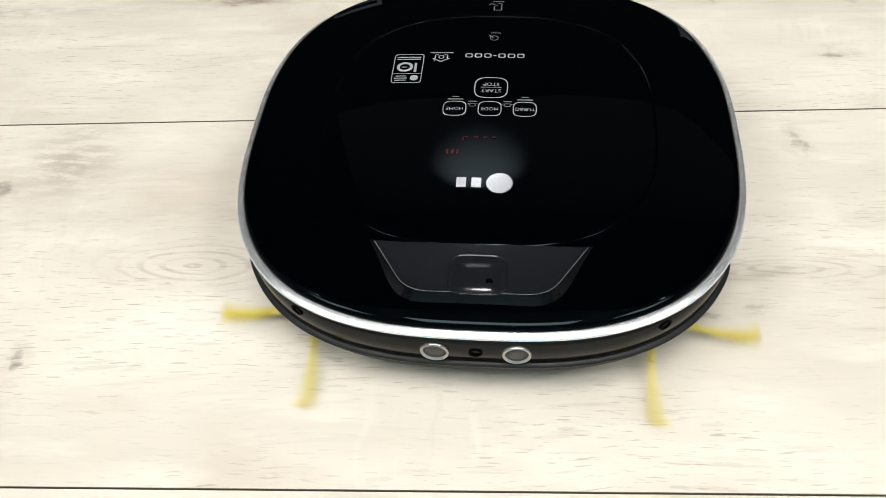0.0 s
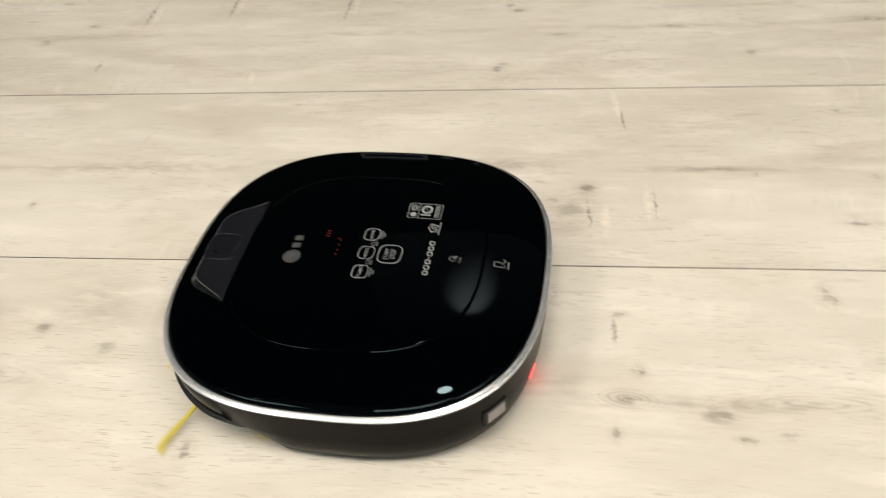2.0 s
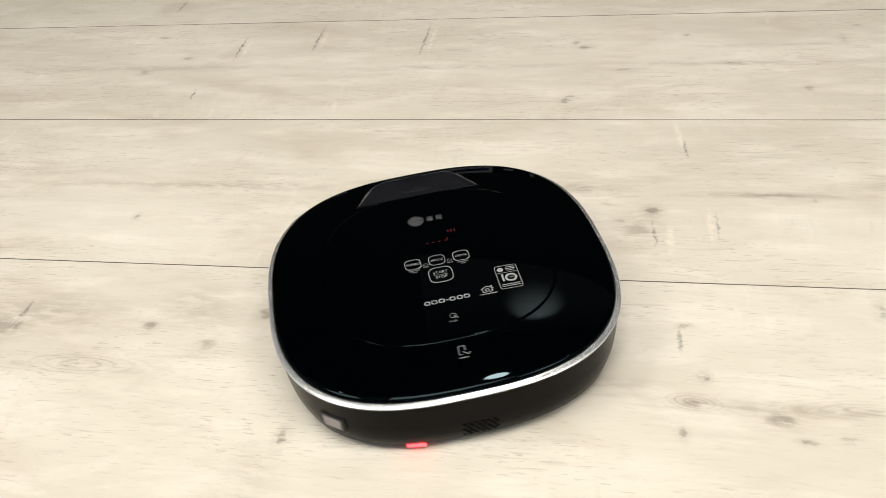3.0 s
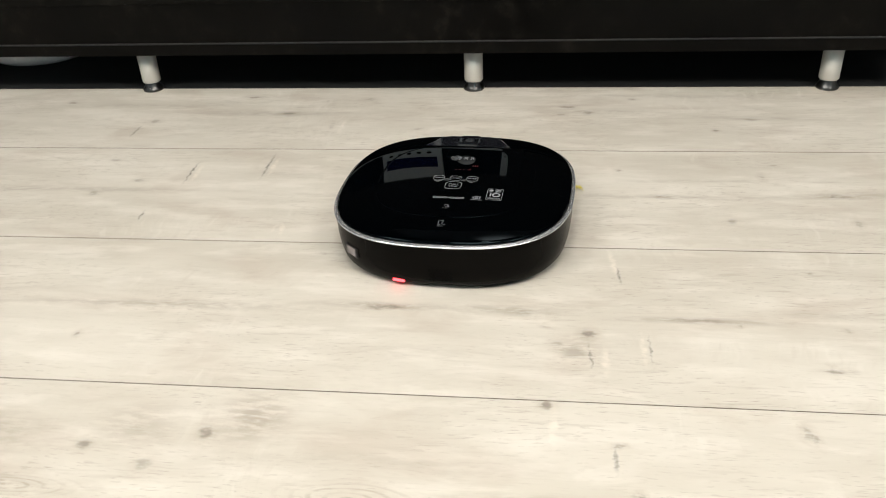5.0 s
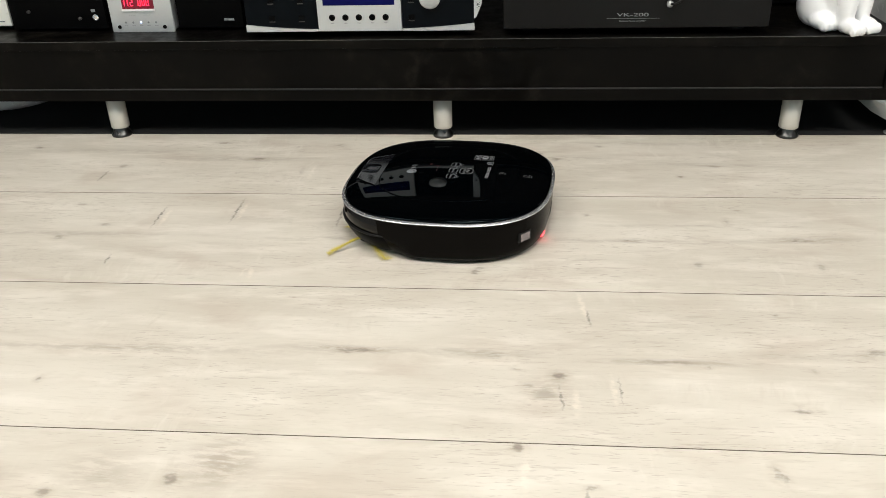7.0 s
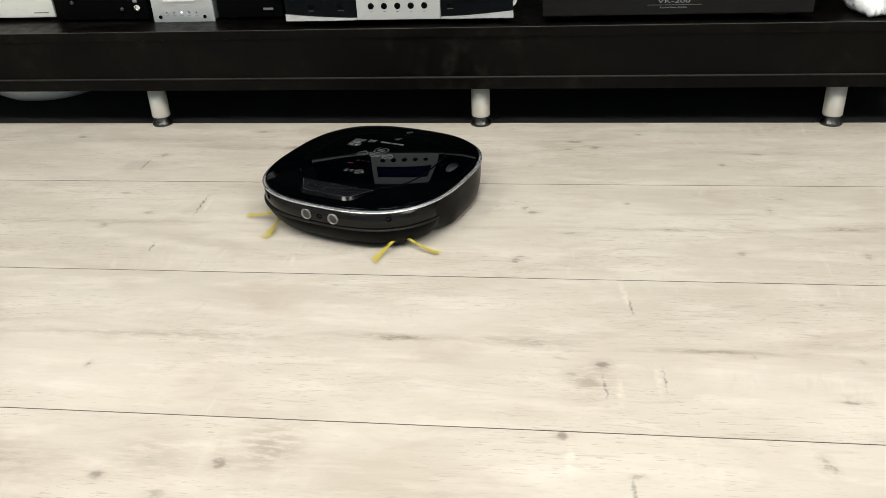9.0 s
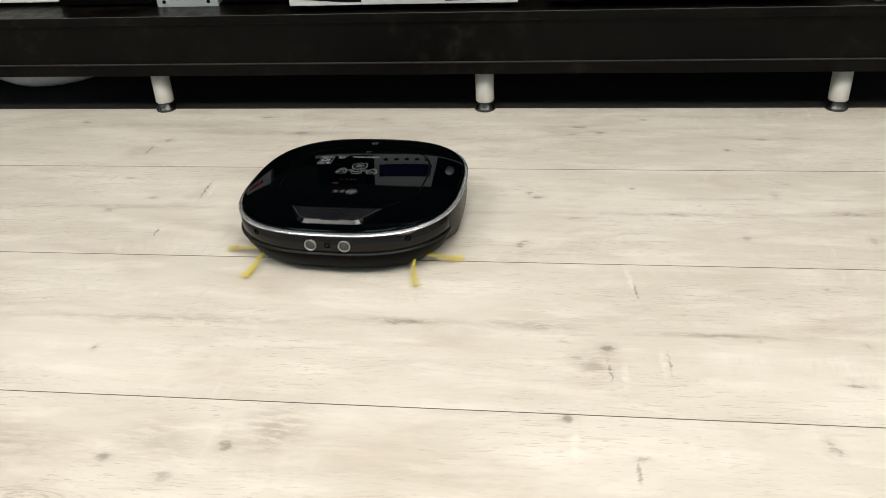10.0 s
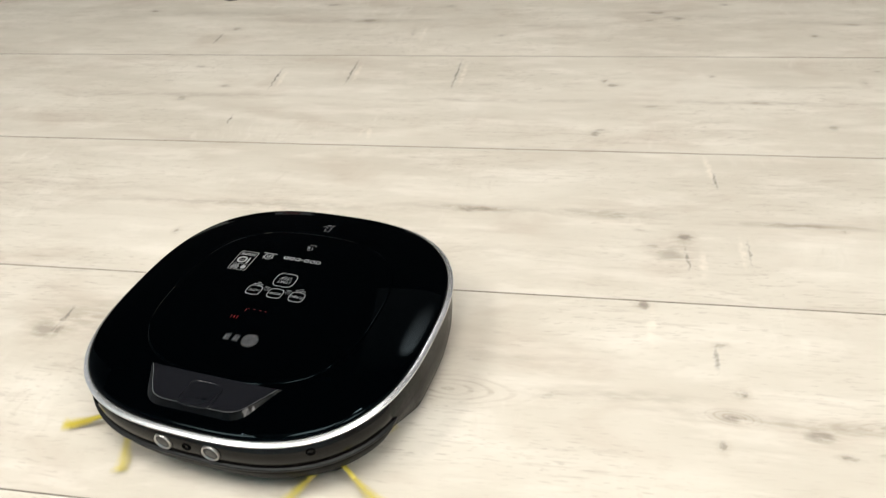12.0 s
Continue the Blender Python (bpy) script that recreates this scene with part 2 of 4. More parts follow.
    base = g.mix(g.ramp(chalk, 0.46, 0.70, 0.0, 0.40), base, col(0.70, 0.655, 0.585))
    base = g.mix(g.math("MULTIPLY", g.ramp(grain, 0.54, 0.68), g.ramp(where, 0.42, 0.66, 0.10, 0.42)), base, col(0.34, 0.29, 0.235))
    base = g.mix(g.math("MULTIPLY", g.ramp(pore, 0.60, 0.69), g.ramp(where, 0.40, 0.62, 0.16, 0.68)), base, col(0.29, 0.245, 0.20))
    # scattered short dark dashes, and faint saw chatter across the grain
    dash = g.noise(g.vec("MULTIPLY", s1, (34.0, 150.0, 1)), 1.0, 2, 0.5)
    base = g.mix(g.math("MULTIPLY", g.ramp(dash, 0.66, 0.73), g.ramp(where, 0.42, 0.64, 0.02, 0.30)), base, col(0.22, 0.18, 0.145))
    chatter = g.noise(g.vec("MULTIPLY", s1, (75.0, 13.0, 1)), 1.0, 3, 0.55)
    patch = g.noise(g.vec("MULTIPLY", s1, (4.0, 5.0, 1)), 1.0, 2)
    base = g.mix(g.math("MULTIPLY", g.ramp(chatter, 0.54, 0.74), g.ramp(patch, 0.50, 0.70, 0.0, 0.26)), base, col(0.72, 0.68, 0.61))
    base = g.mix(g.math("MULTIPLY", g.ramp(chatter, 0.44, 0.26), g.ramp(patch, 0.50, 0.70, 0.0, 0.26)), base, col(0.38, 0.325, 0.265))
    base = g.mix(g.math("MULTIPLY", smoke, broken), base, col(0.27, 0.225, 0.175))
    base = g.mix(g.math("MULTIPLY", halo, broken), base, col(0.29, 0.235, 0.18))
    base = g.mix(g.math("MULTIPLY", rings, broken), base, col(0.27, 0.215, 0.165))
    solid = g.math("MAXIMUM", broken, 0.45)
    for x, y, a, w, k, tone in CUTS.get(row, ()):
        across = g.math("MULTIPLY", g.vec_dot(qk, (1.0, -k, 0.0), x - k * y), 1 / w)
        along = g.math("MULTIPLY", g.vec_dot(p, (0.0, 1.0, 0.0), y), 1 / a)
        d = g.vec("LENGTH", g.node("ShaderNodeCombineXYZ", X=across, Y=along).outputs[0])
        base = g.mix(g.math("MULTIPLY", g.ramp(d, 0.2, 1.2, 0.80 if tone < 0.5 else 0.45, 0.0), solid if tone < 0.15 else broken), base, col(tone, tone * 0.9, tone * 0.77))
    base = g.mix(g.math("MULTIPLY", dark, broken), base, col(0.105, 0.082, 0.062))
    rough = g.ramp(grain, 0.2, 0.8, 0.42, 0.60)
    g.bump(g.math("ADD", grain, g.math("MULTIPLY", pore, 0.5)), 0.12, 0.0006)
    return g.set(Base_Color=base, Roughness=rough, Specular_IOR_Level=0.35)


def bench_material():
    """Dark slate-brown decor board with rust clouds."""
    g = Graph("dark_mottled_laminate")
    p = g.world_pos()
    big = g.noise(p, 5.0, 4, 0.6, 0.6)
    mid = g.noise(p, 34.0, 4, 0.65)
    fine = g.noise(p, 160.0, 2)
    base = g.mix(g.ramp(big, 0.35, 0.7), col(0.0009, 0.00075, 0.0006), col(0.0030, 0.0025, 0.0019))
    base = g.mix(g.math("MULTIPLY", g.ramp(mid, 0.46, 0.70, 0.0, 0.75), g.ramp(big, 0.50, 0.62)), base, col(0.012, 0.0100, 0.0078))
    g.bump(fine, 0.1, 0.0005)
    return g.set(Base_Color=base, Roughness=g.ramp(mid, 0.3, 0.7, 0.28, 0.46), Specular_IOR_Level=0.09)


FLOORS = {row: floor_material(row) for row in (-1, 0, 1, 2, 3)}
BENCH = bench_material()
EDGE = surface("plank_edge", (0.10, 0.075, 0.05), 0.8)
GAP = surface("floor_gap", (0.045, 0.034, 0.024), 0.9)
BLUE_WALL = surface("blue_wall_paint", (0.36, 0.54, 0.64), 0.8, grain=120, bump=0.1)
WALL = surface("wall_paint", (0.40, 0.44, 0.48), 0.8, grain=120, bump=0.1)
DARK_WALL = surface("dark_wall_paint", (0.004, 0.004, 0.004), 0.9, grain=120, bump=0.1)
CEIL = surface("ceiling_paint", (0.78, 0.86, 0.89), 0.9)
PIANO = surface("piano_black", (0.0002, 0.0004, 0.0006), 0.022, vary=0.05, spec=0.07)
PIANO.node_tree.nodes["Principled BSDF"].inputs["Specular Tint"].default_value = col(0.62, 0.90, 1.0)
SHELL = surface("dark_glossy_plastic", (0.0040, 0.0035, 0.0030), 0.24, vary=0.1, grain=200, spec=0.035)
BRONZE = surface("smoked_bronze", (0.0065, 0.0057, 0.0048), 0.15, vary=0.08, grain=200, spec=0.22)
RUBBER = surface("black_rubber", (0.006, 0.006, 0.006), 0.5, spec=0.25)
BUMPER = surface("charcoal_plastic", (0.0035, 0.0035, 0.0036), 0.38, grain=300, spec=0.035)
RING = surface("satin_ring_metal", (0.42, 0.41, 0.40), 0.30, metal=1.0, vary=0.03)
HOLE = surface("hole_black", (0.0006, 0.0006, 0.0006), 0.8, spec=0.03)
CHROME = surface("satin_chrome", (0.85, 0.85, 0.86), 0.16, metal=1.0, vary=0.03)
RIM = Graph("satin_silver").set(Base_Color=col(0.86, 0.86, 0.87), Metallic=0.86, Roughness=0.24)
HIGHLIGHT = surface("edge_highlight_grey", (0.045, 0.043, 0.04), 0.5)
DARK_STEEL = surface("dark_chrome", (0.09, 0.088, 0.085), 0.30, metal=1.0)
STEEL = surface("brushed_steel", (0.60, 0.58, 0.53), 0.45, metal=0.35, vary=0.06, grain=220)
PAD = surface("smoked_panel", (0.0070, 0.0074, 0.0092), 0.08, vary=0.06, spec=0.31)
LENS_GREY2 = surface("smoked_mirror", (0.30, 0.27, 0.28), 0.25, metal=0.6)
LENS_GREY = surface("sensor_mesh", (0.035, 0.033, 0.031), 0.45)
BADGE = surface("mirror_print", (0.50, 0.51, 0.53), 0.18, metal=0.92, vary=0.04)
SATIN = surface("satin_black_edge", (0.0010, 0.0011, 0.0013), 0.14, spec=0.24)
LENS = surface("lens_black", (0.0060, 0.0064, 0.0080), 0.10, spec=0.20)
PRINT = surface("white_print", (0.22, 0.23, 0.235), 0.5, vary=0.06)
PRINT_DIM = surface("grey_print", (0.115, 0.12, 0.125), 0.5, vary=0.06)
BRISTLE = surface("yellow_bristle", (0.55, 0.45, 0.06), 0.55, vary=0.25, grain=400)
SILVER = surface("silver_anodised", (0.54, 0.55, 0.55), 0.38, metal=0.55, vary=0.04, grain=300)
ANODISED = surface("black_anodised", (0.0065, 0.0062, 0.0060), 0.55, vary=0.12, grain=300, spec=0.12)
BLACK = surface("black_lacquer", (0.0008, 0.0008, 0.0009), 0.5, vary=0.15, grain=200, spec=0.05)
NAVY = surface("blue_black_acrylic", (0.0016, 0.0028, 0.0042), 0.14, spec=0.05)
WHITE = surface("white_lacquer", (0.78, 0.78, 0.77), 0.25, vary=0.03)
PLASTER = surface("white_glazed_ceramic", (0.80, 0.80, 0.80), 0.30, vary=0.03, bump=0.05)
GREY = surface("grey_metal", (0.36, 0.37, 0.37), 0.4, metal=0.4)
RED = glow("red_led", (1.0, 0.05, 0.06), 5.0)
RED_DIM = glow("red_digits", (1.0, 0.03, 0.08), 2.2)
RED_FACE = glow("red_display", (0.12, 0.002, 0.012), 0.25)
BLUE = glow("blue_display", (0.002, 0.003, 0.05), 0.18, 0.08)
BLUE_LED = glow("blue_white_led", (0.55, 0.65, 1.0), 1.6)
DIFFUSER = glow("lamp_diffuser", (1.0, 0.95, 0.86), 6.0)

# ---- the room ----
PLANK = 0.327


def wall(name, x0, x1, y0, y1, z0, z1, material, label):
    return tagged(put_mesh(name, boxed(x0, x1, y0, y1, z0, z1), material), label, "wall", kind="structure")


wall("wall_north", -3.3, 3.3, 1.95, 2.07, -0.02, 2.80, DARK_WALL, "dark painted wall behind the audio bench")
wall("wall_south", -3.3, 3.3, -3.32, -3.20, -0.02, 2.80, BLUE_WALL, "pale blue painted wall of the shop")
wall("wall_west", -3.42, -3.30, -3.32, 2.07, -0.02, 2.80, WALL, "plain grey painted side wall")
wall("wall_east", 3.30, 3.42, -3.32, 2.07, -0.02, 2.80, WALL, "plain grey painted side wall")
tagged(put_mesh("ceiling", boxed(-3.42, 3.42, -3.32, 2.07, 2.80, 2.90), CEIL), "pale blue-grey painted ceiling with lamps", "ceiling", kind="structure")


# out of view; added to keep the mirror image in the robot's cover dark
tagged(put_mesh("unseen_soffit", boxed(-3.30, 3.30, 0.60, 1.95, 2.64, 2.80), DARK_WALL), "unseen dark soffit, added so the robot's cover mirrors black", "soffit", kind="structure")


tagged(put_mesh("wall_panel", boxed(-0.75, 1.90, 1.925, 1.949, 1.55, 2.60, bevel=0.004), surface("grey_panel_paint", (0.13, 0.13, 0.135), 0.8, grain=120, bump=0.1)), "grey painted panel high on the dark wall", "panel", kind="structure")


def wall_spot():
    """A small spotlight on the soffit that washes the grey panel."""
    at, aim = Vector((-0.09, 1.42, 2.52)), Vector((-0.09, 1.925, 2.10))
    lamp = thing("wall_spot", pose(*at), "small black ceiling spotlight turned to the wall, switched on", "lamp")
    turn = look((0, 0, 0), aim - at)
    part("stem", lathe(bmesh.new(), [(0.008, 0.035), (0.008, 0.119)], n=16), BLACK, lamp)
    part("housing", placed(lathe(bmesh.new(), [(0.034, 0.0), (0.037, 0.002), (0.037, 0.10), (0.020, 0.115)], n=28), turn), BLACK, lamp, smooth=True)
    light = bpy.data.lights.new("spot_light", "SPOT")
    light.energy, light.spot_size, light.spot_blend, light.shadow_soft_size, light.color = 620.0, radians(40), 1.0, 0.02, LAMP_COLOUR
    new("spot_light", light).matrix_basis = look(at + (aim - at).normalized() * 0.012, aim)
    return lamp


def ceiling_lamp(x, y, half, watts):
    wide = half > 0.2
    label = "square white ceiling light panel, switched on" if wide else "round white ceiling downlight, switched on"
    lamp = thing("ceiling_lamp", pose(x, y, LAMP_Z), label, "lamp", "ceiling lamps")
    if wide:
        part("housing", boxed(-half - 0.015, half + 0.015, -half - 0.015, half + 0.015, 0.002, 0.18, bevel=0.004), WHITE, lamp)
        part("diffuser", boxed(-half, half, -half, half, -0.004, 0.001), DIFFUSER, lamp)
    else:
        part("housing", lathe(bmesh.new(), [(half * 1.08, 0.0), (half * 1.25, 0.0), (half * 1.25, 0.18), (half * 0.5, 0.18)]), WHITE, lamp)
        part("diffuser", lathe(bmesh.new(), [(half * 1.03, -0.004), (half * 1.06, -0.001), (half * 1.06, 0.002), (half * 0.2, 0.003)]), DIFFUSER, lamp)
    light = bpy.data.lights.new("ceiling_light", "AREA")
    light.shape, light.size, light.energy, light.color = ("SQUARE" if wide else "DISK"), half * 2, watts, LAMP_COLOUR
    ob = new("ceiling_light", light)
    ob.matrix_basis = pose(x, y, LAMP_Z - 0.012)
    return lamp


for at in LAMPS:
    ceiling_lamp(*at)
wall_spot()


# ---- the bench ----
BX0, BX1, BY0, BY1 = -1.78, 0.668, 1.243, 1.72
LEG_X = (-1.628, -0.919, -0.210, 0.498)


def bench_leg(x, parent):
    leg = part("leg", lathe(bmesh.new(), [(0.0185, 0.0195), (0.0195, 0.021), (0.0195, 0.0905)], (x, 1.287, 0), 28), STEEL, parent, "brushed steel tube leg", True)
    part("foot", lathe(bmesh.new(), [(0.0215, 0.0), (0.0225, 0.003), (0.0205, 0.006), (0.0135, 0.018), (0.0135, 0.022)], (x, 1.287, 0), 28), DARK_STEEL, leg, "dark chromed adjustable foot", True)


def bench():
    t = thing("media_bench", pose(0, 0, 0), "long low dark brown-black laminate media bench on steel legs", "bench")
    part("top_board", boxed(BX0, BX1, BY0, BY1, 0.1975, 0.2155, bevel=0.0012), BENCH, t)
    part("bottom_board", boxed(BX0, BX1, BY0, BY1, 0.0900, 0.1130, bevel=0.0012), BENCH, t)
    part("front_panel", boxed(BX0 + 0.019, BX1 - 0.019, BY0 + 0.008, BY0 + 0.026, 0.1135, 0.1970), BENCH, t)
    part("side_panel", boxed(BX1 - 0.018, BX1, BY0 + 0.001, BY1 - 0.001, 0.1132, 0.1973), BENCH, t)
    part("side_panel", boxed(BX0, BX0 + 0.018, BY0 + 0.001, BY1 - 0.001, 0.1132, 0.1973), BENCH, t)
    part("back_panel", boxed(BX0 + 0.019, BX1 - 0.019, BY1 - 0.012, BY1 - 0.002, 0.1135, 0.1970), BENCH, t)
    # two thin pale bars painted as the light caught by the board edges
    part("edge_shine", boxed(BX0 + 0.019, BX1 - 0.019, BY0 + 0.005, BY0 + 0.008, 0.1131, 0.1145), HIGHLIGHT, t, "thin pale line drawn as the bottom board's edge highlight")
    part("edge_shine", boxed(BX0 + 0.002, BX1 - 0.002, BY0 - 0.0012, BY0 + 0.0012, 0.2148, 0.2158, bevel=0.0004), HIGHLIGHT, t, "thin pale line drawn as the top edge's highlight")
    for x in LEG_X:
        bench_leg(x, t)
    return t


bench()
TOP = 0.2155
# black sheet standing in for the deep shade on the floor under the bench
tagged(put_mesh("shade_sheet", boxed(BX0 + 0.02, 1.30, 1.290, BY1 - 0.01, 0.0, 0.002, bevel=0.0006), surface("under_bench_shade", (0.0015, 0.0014, 0.0013), 0.95, bump=0.3, grain=900)), "black sheet laid as the shade under the bench", "mat")

# ---- lettering ----
def text_mesh(body, height):
    """The built-in font as a flat mesh: capital letters of that height, centred."""
    cu = bpy.data.curves.new("lettering", "FONT")
    cu.body, cu.size, cu.align_x, cu.align_y = body, height / 0.69, "CENTER", "CENTER"
    cu.resolution_u = 3
    ob = new("lettering", cu)
    bpy.context.view_layer.update()
    me = bpy.data.meshes.new_from_object(ob.evaluated_get(bpy.context.evaluated_depsgraph_get()))
    bpy.data.objects.remove(ob)
    bm = bmesh.new()
    bm.from_mesh(me)
    bpy.data.meshes.remove(me)
    bmesh.ops.triangulate(bm, faces=bm.faces)
    return bm


def join(bm, other):
    me = bpy.data.meshes.new("join")
    other.to_mesh(me)
    other.free()
    bm.from_mesh(me)
    bpy.data.meshes.remove(me)
    return bm


UPRIGHT = pose(0, 0, 0, 90)  # lettering on a face that looks to -y


# ---- audio equipment on the bench ----
def clock_box():
    t = thing("digital_converter", pose(-0.8395, 1.322, TOP), "small silver audio box with red digits and blue lit buttons", "audio device")
    w, h, d = 0.0675, 0.105, 0.20
    part("body", boxed(-w + 0.002, w - 0.002, 0.006, d, 0.0025, h - 0.002, bevel=0.001), GREY, t)
    part("front_panel", boxed(-w, w, 0.0, 0.006, 0.0, h, bevel=0.0012), SILVER, t, "brushed silver front panel")
    disp = part("display", boxed(-0.037, 0.031, -0.0012, 0.001, 0.0485, 0.0745), RED_FACE, t, "glowing red number display")
    bars = {"a": (0, 1, 2, 2), "b": (1, 1, 1, 2), "c": (1, 1, 0, 1), "d": (0, 1, 0, 0), "e": (0, 0, 0, 1), "f": (0, 0, 1, 2), "g": (0, 1, 1, 1)}
    for x, lit in zip((-0.0355, -0.0285, -0.0180, -0.0010, 0.0075, 0.0160), ("bc", "bc", "abged", "abcdef", "abcdef", "abcdef")):
        bm = bmesh.new()
        for key in lit:
            x0, x1, z0, z1 = bars[key]
            box(bm, x + x0 * 0.0048 - 0.0007, x + x1 * 0.0048 + 0.0007, -0.0018, -0.0011, 0.0552 + z0 * 0.0063 - 0.0007, 0.0552 + z1 * 0.0063 + 0.0007)
        part("digit", bm, RED_DIM, disp)
    part("display_ledge", boxed(-0.038, 0.032, -0.0045, 0.001, 0.0440, 0.0480, bevel=0.0006), WHITE, t)
    for i in range(5):
        x = -0.036 + 0.0165 * i
        part("button", lathe(bmesh.new(), [(0.0022, 0.001), (0.0022, -0.001), (0.0016, -0.0016)], (x, 0, 0.0205), 12, "y"), BLUE_LED if i == 2 else PRINT, t, "small lit button")
        part("caption", boxed(x - 0.004, x + 0.004, -0.0006, 0.001, 0.0132, 0.0144), GREY, t)
    for x in (-0.018, 0.013):
        part("caption", boxed(x - 0.008, x + 0.008, -0.0006, 0.001, 0.0352, 0.0365), GREY, t)
    for x in (-0.051, 0.047):
        part("screw", lathe(bmesh.new(), [(0.0040, 0.001), (0.0040, -0.0012), (0.0022, -0.0016)], (x, 0, 0.011), 16, "y"), BLACK, t, "black hex screw")
    return t


def amplifier():
    t = thing("preamplifier", pose(-0.3685, 1.260, TOP), "black and silver audio preamplifier with five round holes and a dial", "amplifier")
    w, h, d = 0.2285, 0.150, 0.33
    z0 = 0.0135
    part("body", boxed(-w + 0.006, w - 0.006, 0.012, d, z0, h, bevel=0.002), BLACK, t)
    for x in (-0.19, 0.19):
        for y in (0.05, 0.28):
            part("foot", lathe(bmesh.new(), [(0.018, 0.0), (0.019, 0.002), (0.019, z0)], (x, y, 0), 20), RUBBER, t)
    c0, c1 = -0.0815, 0.0855
    mid = boxed(c0, c1, -0.002, 0.012, z0, h, bevel=0.001)
    panel = part("centre_panel", mid, SILVER, t, "silver centre panel")
    for i in range(5):
        x = -0.0525 + 0.0267 * i
        part("button", lathe(bmesh.new(), [(0.0062, -0.001), (0.0062, -0.0030), (0.0045, -0.0034), (0.0040, -0.0024)], (x, 0, 0.0405), 18, "y"), BLACK, panel, "black round push button")
        part("caption", boxed(x - 0.003, x + 0.003, -0.0026, -0.001, 0.0292, 0.0300), PRINT_DIM, panel)
    part("display", boxed(-0.069, 0.073, -0.0028, -0.001, 0.0640, 0.1120, bevel=0.0005), BLUE, panel, "dark blue display window")
    for s, x0, x1 in ((-1, -w, c0 - 0.001), (1, c1 + 0.001, w)):
        part("side_panel", boxed(x0, x1, 0.002, 0.012, z0 + 0.004, h, bevel=0.001), NAVY, t, "blue-black acrylic side panel")
        # silver sill that thickens towards the outer end
        bm = bmesh.new()
        n = 14
        lo, hi = [], []
        for i in range(n + 1):
            u = i / n
            x = x0 + (x1 - x0) * u
            k = u if s > 0 else 1 - u
            top = z0 + 0.004 + 0.0095 * k ** 1.6
            lo.append((x, z0))
            hi.append((x, top))
        front = [[bm.verts.new((x, -0.002, z)) for x, z in row] for row in (lo, hi)]
        back = [[bm.verts.new((x, 0.010, z)) for x, z in row] for row in (lo, hi)]
        for i in range(n):
            bm.faces.new((front[0][i], front[0][i + 1], front[1][i + 1], front[1][i]))
            bm.faces.new((back[0][i + 1], back[0][i], back[1][i], back[1][i + 1]))
            bm.faces.new((front[1][i], front[1][i + 1], back[1][i + 1], back[1][i]))
            bm.faces.new((front[0][i + 1], front[0][i], back[0][i], back[0][i + 1]))
        for i in (0, n):
            bm.faces.new((front[0][i], front[1][i], back[1][i], back[0][i]))
        bmesh.ops.recalc_face_normals(bm, faces=bm.faces)
        part("sill", bm, SILVER, t, "curved silver sill")
    for x in (-0.175, -0.115, 0.105, 0.200):
        for z in (0.040, 0.075):
            if x < 0.19 and not (x > 0 and z > 0.09):
                part("key", boxed(x - 0.006, x + 0.006, 0.0005, 0.003, z - 0.004, z + 0.004, bevel=0.0008), BLACK, t)
                part("caption", boxed(x - 0.006, x + 0.006, 0.0012, 0.003, z - 0.0085, z - 0.0068), LENS_GREY, t)
    part("dial", lathe(bmesh.new(), [(0.0205, 0.004), (0.0205, -0.010), (0.0185, -0.012), (0.003, -0.0125)], (0.143, 0, 0.077), 40, "y"), SILVER, t, "large round silver volume dial", True)
    bm = bmesh.new()
    vs = [(w - 0.0005, 0.036), (w + 0.004, 0.039), (w + 0.014, 0.062), (w + 0.017, 0.100), (w + 0.017, h), (w - 0.0005, h)]
    a = [bm.verts.new((x, -0.002, z)) for x, z in vs]
    b = [bm.verts.new((x, 0.012, z)) for x, z in vs]
    bm.faces.new(a)
    bm.faces.new(b[::-1])
    for i in range(len(vs)):
        j = (i + 1) % len(vs)
        bm.faces.new((a[j], a[i], b[i], b[j]))
    bmesh.ops.recalc_face_normals(bm, faces=bm.faces)
    cheek = part("cheek", bm, SILVER, t, "silver corner cheek")
    part("mark", placed(text_mesh("VK", 0.006), pose(w + 0.008, -0.0026, 0.062, 90, -90, 0)), BLACK, cheek)
    return t


